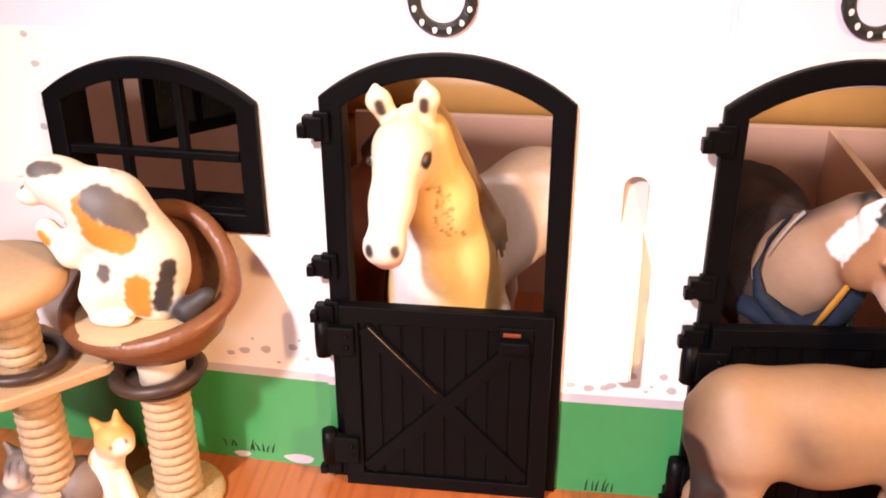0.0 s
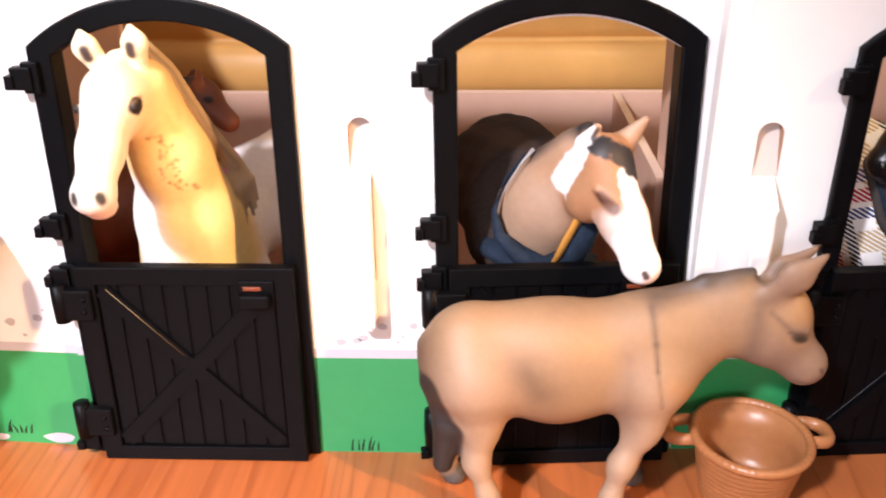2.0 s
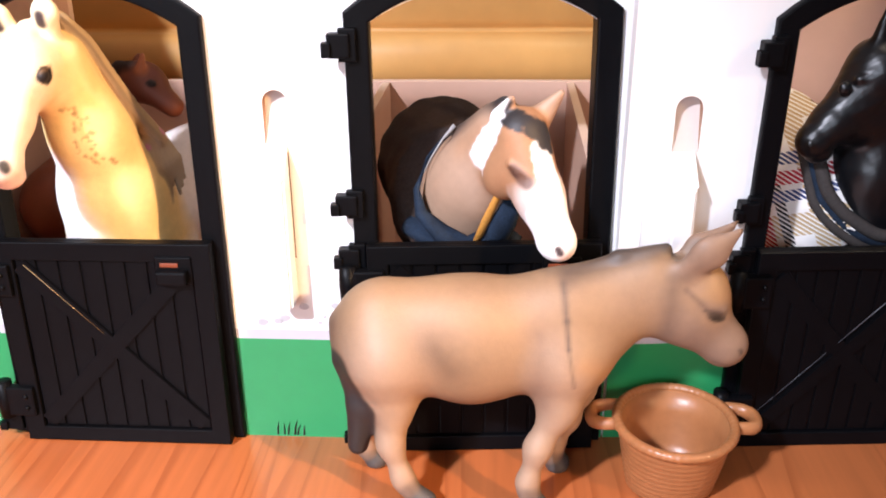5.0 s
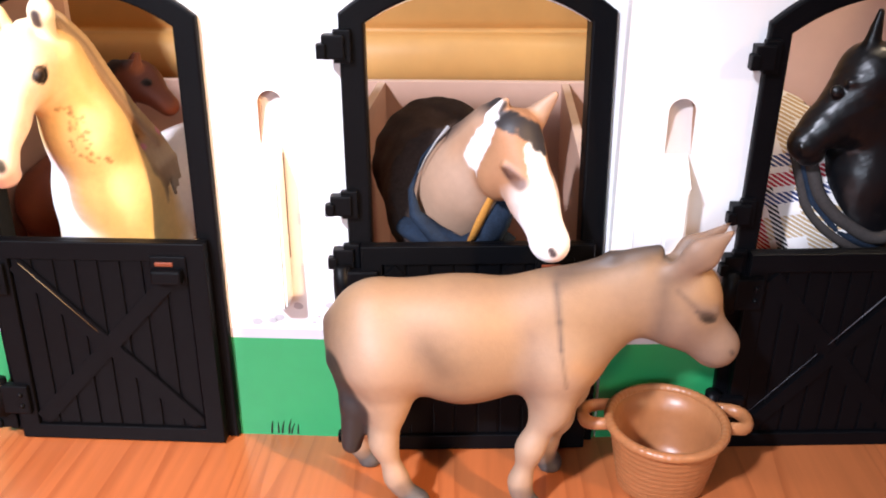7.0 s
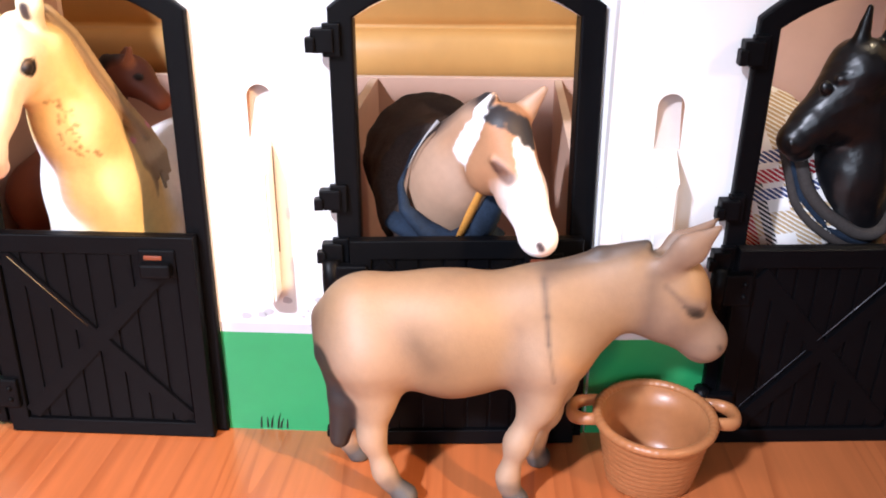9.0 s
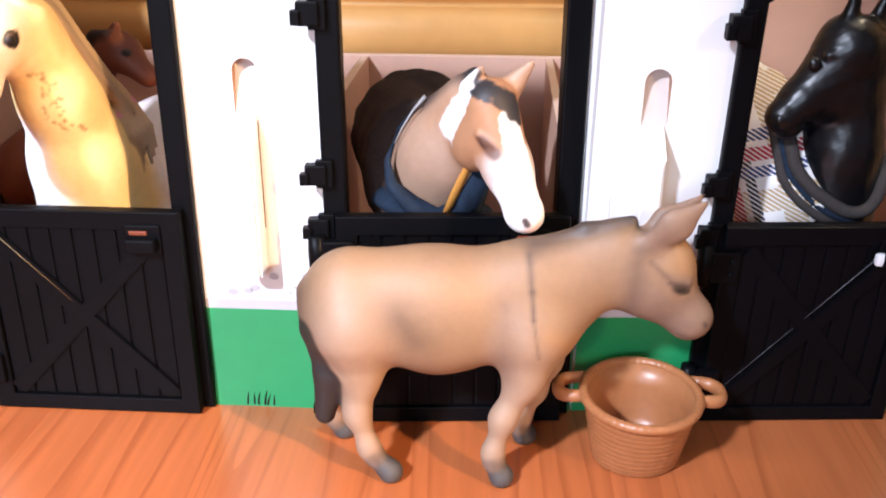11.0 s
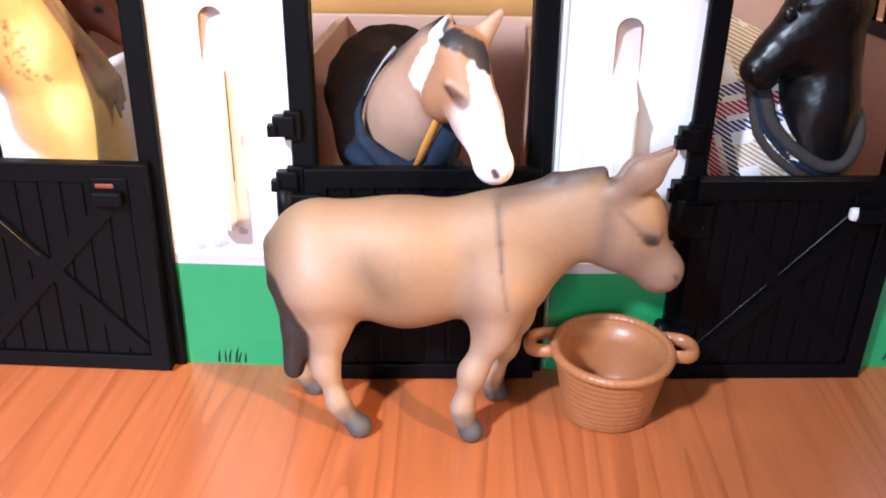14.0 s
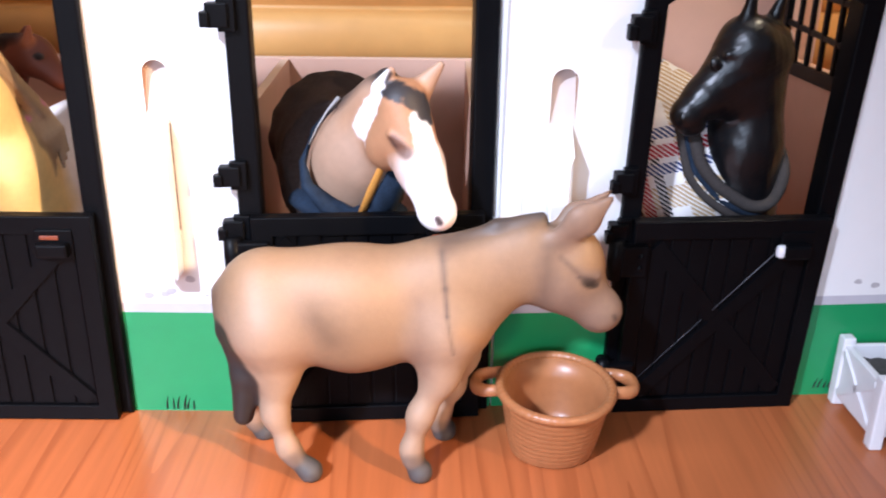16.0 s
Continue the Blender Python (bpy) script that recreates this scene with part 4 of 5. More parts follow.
part("collar", tube(edge, [0.7, 0.9, 1.4, 2.8, 4.4, 4.6, 4.0, 3.2, 2.2], 12, squash=0.7), DENIM, blanket, "navy denim collar with pale stitching", smooth=True)
part("collar_cord", tube([(97.0, 8.6, 88.5), (99.4, 8.6, 93.5), (102.6, 9.4, 98.5), (106.2, 10.0, 102.6)], [0.18, 0.24, 0.32, 0.7], 8), LACE, blanket, "thin white cord", smooth=True)
part("chest_flap", tube([(92, 14, 70), (100, 9.5, 67), (110, 8.5, 61), (119, 9.5, 62), (124, 13, 68)], [5.6, 6.4, 6.0, 5.6, 4.6], 12, squash=0.6), DENIM, blanket, "speckled navy denim chest flap", smooth=True)

part("lining_edge", tube([(112.5, 1.5, 68.5), (116.0, 0.2, 77.0), (119.4, -0.8, 85.0), (122.0, -1.0, 91.0)], [1.2, 1.5, 1.3, 0.7], 10, squash=0.7), GOLD, blanket, "golden orange lining edge", smooth=True)
part("lining", tube([(117.5, 4.0, 66.5), (121.0, 3.0, 75.0), (124.0, 2.0, 83.0)], [4.0, 4.6, 3.0], 12, squash=0.6), DENIM, blanket, smooth=True)

# black horse at the end door
BK = (0.0030, 0.0032, 0.0042)
black_horse = [
    cone((231, 27, 64), (231.5, 23.5, 86), 15.5, 12.2, BK, 6),
    cone((231.5, 23.5, 86), (232.5, 21.5, 112), 12.0, 9.0, BK, 4),
    egg((226.8, 16.5, 108.0), (9.0, 6.6, 11.6), BK, 2.5, (0, -30, 0)),
    egg((220.5, 15.0, 102.5), (8.0, 5.0, 6.4), BK, 4, (0, -18, 0)),
    cone((227.2, 16.6, 118), (214.8, 13.4, 102.8), 8.0, 5.5, BK, 3.5),
    cone((227.2, 16.6, 118), (233.5, 20.5, 116), 8.4, 8.6, BK, 4),
    cone((214.8, 13.4, 102.8), (210.4, 12.0, 98.6), 5.3, 4.6, BK, 3),
    egg((210.0, 11.4, 97.6), (4.6, 4.5, 4.9), BK, 2, (0, -35, 0)),
    egg((212.6, 12.0, 94.2), (3.8, 3.6, 2.6), BK, 1.5, (0, -25, 0)),
    cone((225.2, 14.6, 124), (226.2, 13.6, 135.5), 3.0, 0.9, BK, 1.8, 0.7),
    cone((234.5, 20.0, 123), (237.0, 19.0, 133.5), 3.0, 0.9, BK, 1.8, 0.7),
    cone((238.5, 24, 120), (243, 30, 86), 2.4, 3.2, BK, 4),
    cone((215.5, 9.0, 105.0), (226, 9.8, 110.6), 0.8, 1.2, BK, 1.2),
    cone((219.5, 9.6, 116.4), (226.5, 9.6, 117.8), 1.0, 1.4, BK, 1.2),
    egg((216.0, 9.2, 114.0), (1.8, 1.4, 2.0), BK, 1.0),
    cone((227, 18.5, 104), (231.5, 23, 92), 5.0, 9.0, BK, 4),
    cone((228, 42, 74), (214, 88, 78), 17, 20, BK, 6),
    *spare_legs(222, 40, 88, 9, BK),
    egg((223.8, 9.4, 112.6), (1.9, 0.9, 1.1), (0.02, 0.015, 0.012), 0.3, (0, -30, 0)),
    egg((208.4, 7.4, 98.0), (1.3, 0.8, 1.5), (0.003, 0.003, 0.003), 0.3, (0, -35, 0)),
]


def sinew(p):
    """Fine veins and muscle under the coat."""
    x, y, z = p[..., 0], p[..., 1], p[..., 2]
    return 0.05 * np.sin(x * 0.9 + z * 0.5) * np.sin(z * 0.8 - x * 0.3 + y * 0.6) + 0.04 * np.sin(x * 2.1 - z * 1.3) * np.sin(z * 1.9 + y * 1.1)


tagged(moulded("horse_figurine", black_horse, 0.6, TOY_GLOSS, None, flat_feet, sinew), "glossy black plastic toy horse wearing a plaid blanket", "toy horse", "toy horses")
rug = [cone((223, 34, 70), (225, 27, 78), 21.0, 18.0, WHT, 6), cone((224, 42, 74), (212, 90, 78), 22.5, 22.5, WHT, 6)]
front = half_space((226, 12.0, 74), (0.30, -0.80, 0.52))
blanket = tagged(moulded("horse_blanket", rug, 1.0, PLAID, None, lambda p: np.maximum(front(p), 36 - p[..., 2]), nap), "white, red and black plaid blanket over the black toy horse", "horse blanket", "horse blankets")
LOOP = [(214.5, 20, 93), (215, 15, 88), (216.5, 12.5, 82.5), (221, 11, 77), (227, 11, 72.5), (234, 11.5, 69), (240.5, 14, 70), (244.5, 18, 77), (244, 24, 84), (238, 32, 92), (226, 36, 97), (216, 29, 97)]


def smooth_loop(points, shift=(0, 0, 0), per=5):
    """A closed curve through the points."""
    out, n = [], len(points)
    for i in range(n):
        a, b, c, d = (Vector(points[(i + k) % n]) + Vector(shift) for k in (-1, 0, 1, 2))
        for j in range(per):
            t = j / per
            out.append(0.5 * (2 * b + (c - a) * t + (2 * a - 5 * b + 4 * c - d) * t * t + (3 * b - a - 3 * c + d) * t ** 3))
    return out


part("collar", tube(smooth_loop(LOOP), 2.0, 12, closed=True), TRIM, blanket, "thick grey-brown collar cord", smooth=True)
part("collar_piping", tube(smooth_loop(LOOP, (-1.5, 0.3, -2.3)), 1.2, 10, closed=True), DENIM, blanket, "navy piping under the collar", smooth=True)
part("collar", tube(smooth_loop(LOOP, (-2.8, 0.6, -4.2)), 1.6, 12, closed=True), TRIM, blanket, smooth=True)

# palomino with braided mane at the first door
PAL, GREYW = (0.80, 0.60, 0.27), (0.78, 0.73, 0.72)
BRAID = (0.29, 0.205, 0.13)
palomino = [
    cone((-4, 26, 58), (-3.5, 19, 78), 19.5, 16.4, PAL, 6),
    cone((-3.5, 19, 78), (-4, 9, 101), 15.6, 11.2, PAL, 6),
    cone((-4, 9, 101), (-7.5, 2, 123), 11.0, 9.0, PAL, 6),
    egg((-10.5, -4.0, 119.5), (8.6, 9.0, 11.0), (0.76, 0.57, 0.30), 4, (30, 0, 0)),
    cone((-12, -8.5, 124), (-13.0, -18.5, 111), 8.0, 5.8, (0.74, 0.64, 0.48), 5),
    cone((-13.0, -18.5, 111), (-14.0, -24.5, 102), 5.8, 5.2, (0.76, 0.68, 0.56), 4),
    egg((-14.2, -25.5, 100.0), (5.9, 5.2, 4.8), (0.76, 0.60, 0.52), 3, (30, 0, 0)),
    egg((-13.8, -22.5, 96.0), (4.4, 4.0, 3.0), (0.70, 0.50, 0.44), 2.5, (20, 0, 0)),
    cone((-16.0, -2, 130.0), (-18.8, -4.5, 136.2), 3.2, 3.5, (0.84, 0.72, 0.50), 1.8, 0.75),
    cone((-18.8, -4.5, 136.2), (-19.6, -4.8, 140.2), 3.5, 1.1, (0.84, 0.72, 0.50), 1.2, 0.75),
    cone((-5.9, -2, 131), (-4.9, -4.5, 137.4), 3.2, 3.5, (0.84, 0.72, 0.50), 1.8, 0.75),
    cone((-4.9, -4.5, 137.4), (-5.4, -4.8, 141.6), 3.5, 1.1, (0.84, 0.72, 0.50), 1.2, 0.75),
    cone((-10.8, -5, 133), (-11.6, -13.0, 124), 2.4, 1.2, (0.86, 0.74, 0.48), 2.4),
    cone((-10.0, -5, 133), (-9.4, -14.5, 121), 1.8, 0.9, (0.84, 0.70, 0.42), 2.0),
    cone((-4, 28, 64), (8, 62, 68), 17, 18.5, GREYW, 6),
    cone((8, 62, 68), (25, 84, 73), 18.5, 20.5, GREYW, 6),
    *spare_legs(4, 28, 92, 9, GREYW),
    egg((-4.0, -12.8, 121.8), (1.1, 2.0, 1.7), (0.008, 0.006, 0.006), 0.2),
    egg((-20.4, -12.6, 121.0), (1.0, 1.5, 1.35), (0.02, 0.012, 0.01), 0.3),
]
# the braid down the crest, and loose hair at its end
CREST = [Vector(v) for v in ((-5.5, 5, 133), (-1.5, 9.5, 126), (2.6, 13, 115), (6.4, 17.5, 104.5), (10.4, 23, 95))]
for i in range(36):
    t = i / 35 * 3.999
    c = CREST[int(t)].lerp(CREST[int(t) + 1], t - int(t))
    palomino.append(egg(tuple(c), (4.2, 3.7, 1.5), BRAID if i % 2 else (0.42, 0.30, 0.17), 0.5, (0, 60, 32 if i % 2 else -32)))
for i in range(11):
    f = i / 10
    a = (8.2 + 2.4 * f, 20.0 + 6.0 * f, 96 - 3.0 * abs(f - 0.5))
    b = (10.0 + 5.0 * f, 18.0 + 9.0 * f, 84 + 3.0 * f)
    palomino += [cone(a, b, 2.0, 1.5, BRAID if i % 2 else (0.50, 0.37, 0.23), 0.7), cone(b, (10.5 + 6.5 * f, 17.5 + 9.0 * f, 73 + 2.2 * ((i * 5) % 4) + 3 * f), 1.5, 0.5, BRAID, 0.7)]


def brush_palomino(col, p):
    white = (0.82, 0.78, 0.71)
    col = patch(col, p, (-13.0, -17, 124), (-15.5, -31, 101), 4.6, 1.6, white, 1, 0.2)
    col = patch(col, p, (-11, -9, 131), (-13, -17, 122), 2.0, 1.4, (0.84, 0.68, 0.38), 0.7)
    col = patch(col, p, (-16, 2, 88), (-14, 6, 64), 9, 3.5, (0.86, 0.84, 0.84), 1, 0.3)
    col = patch(col, p, (-8, -2, 72), (-6, 4, 62), 6, 4.0, (0.88, 0.84, 0.76), 0.8)
    for dx in (-3.4, -1.6, 0.2, 2.0, 3.6):
        col = patch(col, p, (-11.4 + dx * 0.7, -9, 132), (-12.2 + dx, -16.5, 118 + abs(dx)), 0.55, 0.5, (0.78, 0.56, 0.24), 0.7, 0.3)
    col = patch(col, p, (-5.5, -16, 118), (-7.6, -21, 110), 1.2, 2.0, (0.70, 0.52, 0.34), 0.5)
    col = patch(col, p, (-4.5, -8, 116), (-5.5, -12, 108), 1.0, 1.6, (0.62, 0.40, 0.16), 0.5)
    for x in (-18.2, -10.2):
        col = patch(col, p, (x, -30.2, 101.6), (x + 0.3, -30.2, 100.4), 1.7, 0.7, (0.03, 0.028, 0.025))
    col = patch(col, p, (-14, -31, 97), (-14, -28, 93.5), 3.4, 1.5, (0.78, 0.56, 0.50), 0.9)
    col = patch(col, p, (-3.4, -12.0, 122.6), (-4.2, -14.4, 121.4), 1.3, 0.6, (0.010, 0.007, 0.007), 0.95)
    col = patch(col, p, (-2.6, -10.6, 124.0), (-4.6, -15.0, 122.8), 0.5, 0.6, (0.20, 0.11, 0.05), 0.8)
    col = patch(col, p, (-3.0, -4.0, 114), (-5.0, -8.0, 104), 0.8, 2.4, (0.55, 0.34, 0.13), 0.55)
    col = patch(col, p, (-17.0, -24.0, 104), (-11.5, -24.0, 104), 1.0, 2.2, (0.66, 0.55, 0.47), 0.5)
    col = patch(col, p, (-21.0, -12.6, 121.8), (-20.2, -14.2, 120.6), 1.2, 0.6, (0.012, 0.008, 0.008), 0.95)
    col = patch(col, p, (4, -2, 118), (2, -3, 106), 3.0, 4.0, (0.76, 0.46, 0.13), 0.6)
    col = patch(col, p, (-17.6, -6.6, 133.5), (-18.2, -7.2, 136), 1.5, 0.7, (0.05, 0.03, 0.03))
    col = patch(col, p, (-5.6, -6.6, 134.5), (-5.3, -7.2, 137), 1.5, 0.7, (0.05, 0.03, 0.03))
    rnd = random.Random(4)
    x, z = -3.0, 111.0
    for i in range(44):
        x += rnd.uniform(-0.5, 0.8)
        z -= rnd.uniform(0.0, 0.9)
        q = (x + rnd.uniform(-2.4, 2.4), 0.0, z)
        near = np.abs(p[:, 0] - q[0]) + np.abs(p[:, 2] - q[2])
        front = p[:, 1] < 8
        w = (np.clip((rnd.uniform(0.6, 1.2) - near) / 0.6, 0, 1) * front * 0.7)[:, None]
        col = col + (np.array((0.30, 0.16, 0.05)) - col) * w
    for q in ((11.6, 25.0, 96.2), (8.8, 18.6, 92.6)):
        col = patch(col, p, q, q, 1.5, 0.4, (0.60, 0.24, 0.36))
    return col


tagged(moulded("horse_figurine", palomino, 0.6, TOY, brush_palomino, flat_feet), "cream palomino plastic toy horse with braided mane, leaning over the door", "toy horse", "toy horses")

# bay foal at the back of the first stall
FO, FOD = (0.17, 0.042, 0.018), (0.014, 0.010, 0.010)
foal = [
    cone((-46, 104, 62), (-45, 64, 58), 14, 15, FO, 6),
    cone((-44, 100, 68), (-30, 101, 93), 10, 7.0, FO, 5),
    egg((-21, 98, 96.5), (9.2, 6.4, 8.2), FO, 4, (0, 25, 0)),
    cone((-18, 97, 94), (-9.5, 95, 87.4), 5.8, 4.2, FO, 3),
    cone((-20, 94, 102), (-18, 92, 108.0), 2.2, 0.9, (0.46, 0.15, 0.06), 1.4),
    cone((-27, 102, 100), (-24, 103, 106), 2.2, 0.9, FO, 1.4),
    cone((-45, 101, 84), (-31, 100, 101), 3.4, 3.4, FOD, 2.5),
    cone((-30, 98, 102), (-25, 96, 103), 2.6, 2.2, FOD, 1.5),
    *spare_legs(-46, 66, 100, 7, FO),
    egg((-15.6, 91.6, 97.2), (1.6, 0.9, 1.1), (0.01, 0.008, 0.008), 0.3),
]
tagged(moulded("foal_figurine", foal, 0.9, TOY, None, flat_feet), "dark bay plastic toy foal with black mane inside the stall", "toy foal", "toy horses")


# ---- woven basket ----
BASKET = material("terracotta_basket_plastic", (0.33, 0.132, 0.050), 0.36, grain=0.12, scale=350, bump=0.00008, bump_scale=700)


def woven_basket(m):
    top = thing("basket", "terracotta-brown woven plastic toy basket, empty, on the floor", "basket", m)
    bm = bmesh.new()
    cols, rws = 112, 44
    rings = []

    def oval(t, a, out=0.0):
        """A point of the oval wall: t from foot to rim, a round it, out along the radius."""
        swell = t ** 0.85
        return ((12.6 + 4.0 * swell + out) * math.cos(a), (11.4 + 7.4 * swell + out) * math.sin(a) + 1.6 * (1 - t))

    for j in range(rws + 1):
        t = j / rws
        ring = []
        for i in range(cols):
            a = 2 * math.pi * i / cols
            weave = 0.17 * math.sin(t * math.pi * 22) * (0.5 + 0.5 * math.sin(a * 28 + (math.pi if int(t * 22) % 2 else 0))) - (0.5 if j == 0 else 0)
            x, y = oval(t, a, weave)
            ring.append(bm.verts.new((x * MM, y * MM, (0.1 + 22.4 * t) * MM)))
        rings.append(ring)
    for t, inset, z in ((1.0, -1.5, 22.6), (0.7, -1.5, 16), (0.3, -1.5, 6), (0.1, -2.6, 2.2)):
        rings.append([bm.verts.new((oval(t, 2 * math.pi * i / cols, inset)[0] * MM, oval(t, 2 * math.pi * i / cols, inset)[1] * MM, z * MM)) for i in range(cols)])
    for a, b in zip(rings, rings[1:]):
        for i in range(cols):
            k = (i + 1) % cols
            bm.faces.new((a[i], a[k], b[k], b[i]))
    bm.faces.new(rings[0][::-1])
    bm.faces.new(rings[-1])
    bmesh.ops.recalc_face_normals(bm, faces=bm.faces)
    part("bowl", bm, BASKET, top, smooth=True)
    pts, rad = [], []
    for i in range(240):
        a = 2 * math.pi * i / 240
        x, y = oval(1.0, a, 0.1)
        pts.append((x, y, 22.9))
        rad.append(1.45 + 0.06 * math.sin(52 * a))
    part("braided_rim", tube(pts, rad, 12, closed=True), BASKET, top, smooth=True)
    for s in (-1, 1):
        pts, rad = [], []
        for i in range(19):
            a = math.pi * i / 18
            pts.append((s * (15.4 + 8.6 * max(math.sin(a), 0) ** 0.55), 4.4 + 5.4 * math.copysign(abs(math.cos(a)) ** 0.8, math.cos(a)), 21.8 - 0.8 * math.sin(a)))
            rad.append(1.45 + 0.35 * math.sin(a))
        part("handle", tube(pts, rad, 12, squash=1.25), BASKET, top, smooth=True)
    return top


woven_basket(pose(0.1716, -0.0206, 0.0, 0, 0, -1))


# ---- toy cat tree ----
def rope_post(name, x, y, z0, z1, r, parent):
    core = part(name, lathe([(0, z0), (r - 1.6, z0), (r - 1.6, z1), (0, z1)], (x, y), 24), ROPE, parent)
    turns = max(3, round((z1 - z0 - 2.4) / 3.5))
    pts, rad = [], []
    steps = turns * 26
    for i in range(steps + 1):
        a = 2 * math.pi * turns * i / steps
        pts.append((x + (r - 1.9) * math.cos(a), y + (r - 1.9) * math.sin(a), z0 + 1.6 + (z1 - z0 - 3.2) * i / steps))
        rad.append(1.92 + 0.12 * math.sin(a * 14))
    part("rope", tube(pts, rad, 8), ROPE, core, "thick cream rope wound round the post", smooth=True)
    return core


tree = thing("cat_tree", "toy cat tree with rope-wrapped posts, cream shelves and brown bed", "cat tree", pose(0, 0, 0))
rope_post("front_post", -88.8, -19, 0.2, 45.5, 7.9, tree)
rope_post("rear_post", -124.5, -33, 0.2, 53.0, 7.4, tree)
rope_post("upper_post", -126.0, -33, 57.6, 84.0, 7.0, tree)
part("base_mat", lathe([(0, 0.1), (17.5, 0.1), (18.5, 1.0), (17.8, 2.2), (14, 2.5), (0, 2.5)], (-92, -20), 40), MAT, tree, "tan woven round base mat", smooth=True)
# shelf with rounded corners
shelf = bmesh.new()
corners = [(-134.5, -6.0), (-98.5, -26.5), (-124.0, -54.0), (-168, -34)]
outline = []
for i, c in enumerate(corners):
    c, prev, nxt = Vector(c), Vector(corners[i - 1]), Vector(corners[(i + 1) % 4])
    a, b = c + (prev - c).normalized() * 5, c + (nxt - c).normalized() * 5
    for k in range(6):
        t = k / 5
        outline.append(a * (1 - t) ** 2 + c * 2 * t * (1 - t) + b * t * t)
face = shelf.faces.new([shelf.verts.new((p.x * MM, p.y * MM, 53.0 * MM)) for p in outline])
up = bmesh.ops.extrude_face_region(shelf, geom=[face])["geom"]
bmesh.ops.translate(shelf, verts=[v for v in up if isinstance(v, bmesh.types.BMVert)], vec=(0, 0, 4.6 * MM))
bmesh.ops.recalc_face_normals(shelf, faces=shelf.faces)
bmesh.ops.bevel(shelf, geom=[e for e in shelf.edges if abs(e.verts[0].co.z - e.verts[1].co.z) < 1e-6], offset=1.2 * MM, segments=3, affect="EDGES")
part("shelf", shelf, FLEECE, tree, "cream carpeted corner shelf")
part("top_seat", lathe([(0, 82.0), (19, 82.0), (22.4, 83.4), (23.4, 86.4), (22.4, 89.6), (18, 91.2), (0, 91.6)], (-131.5, -34), 48), FLEECE, tree, "round cream padded top seat", smooth=True)
part("post_collar", tube([(-126 + 12.5 * math.cos(a), -33 + 12.5 * math.sin(a), 60.0) for a in (2 * math.pi * i / 40 for i in range(40))], 2.2, 10, closed=True, squash=0.8), COLLAR, tree, smooth=True)
# collar and neck under the bed
part("post_collar", tube([(-90.0 + 13.4 * math.cos(a), -19 + 12.4 * math.sin(a), 49.4 + 1.5 * math.cos(a)) for a in (2 * math.pi * i / 48 for i in range(48))], 2.3, 12, closed=True, squash=0.9), COLLAR, tree, "dark brown ring under the bed", smooth=True)
part("collar_plate", lathe([(0, 46.2), (12.6, 46.2), (12.9, 47.2), (0, 47.8)], (-89.5, -19), 36), COLLAR, tree)
part("bed_neck", lathe([(0, 45.0), (7.6, 45.0), (7.2, 50.0), (8.2, 58.0), (0, 58.2)], (-88.6, -19), 32), GREYP, tree, smooth=True)


def bed_ring(k, drop, n=64):
    """A level of the bed: k shrinks it, drop lowers it from the slanting rim."""
    pts = []
    for i in range(n):
        a = 2 * math.pi * i / n
        x = -88.6 + 26.0 * k * math.cos(a)
        y = -20.0 + 19.6 * k * math.sin(a)
        s = math.sin(a)
        rim = 76.6 + 3.0 * math.cos(a) + (21.5 * max(s, 0) ** 1.5 if s > 0 else 6.6 * s)
        z = rim * (1 - drop) + 58.0 * drop
        pts.append((x, y, z))
    return pts


bowl = bmesh.new()
levels = [(0.28, 1.0), (0.62, 0.88), (0.86, 0.55), (0.97, 0.20), (1.0, 0.0), (0.94, 0.02), (0.90, 0.15), (0.84, 0.26), (0.74, 0.34), (0.40, 0.40)]
rings = [[bowl.verts.new(Vector(p) * MM) for p in bed_ring(k, d)] for k, d in levels]
for a, b in zip(rings, rings[1:]):
    for j in range(64):
        bowl.faces.new((a[j], a[(j + 1) % 64], b[(j + 1) % 64], b[j]))
bowl.faces.new(rings[0][::-1])
bowl.faces.new(rings[-1])
bmesh.ops.recalc_face_normals(bowl, faces=bowl.faces)
bed = part("bed", bowl, WICKER, tree, "brown quilted cat bed with a high back", smooth=True)
part("bed_rim", tube(bed_ring(0.985, 0.0), 3.0, 14, closed=True), WICKER, bed, smooth=True)
part("cushion", lathe([(0, 69.5), (17.5, 69.5), (20.0, 70.6), (20.4, 72.2), (18.0, 73.6), (0, 74.2)], (0, 0), 40), FLEECE, bed, "cream cushion", smooth=True).matrix_world = pose(-0.0862, -0.0205, 0.0010, 3.0, -4.0, 0) @ Matrix.Diagonal((1.06, 0.84, 1, 1))

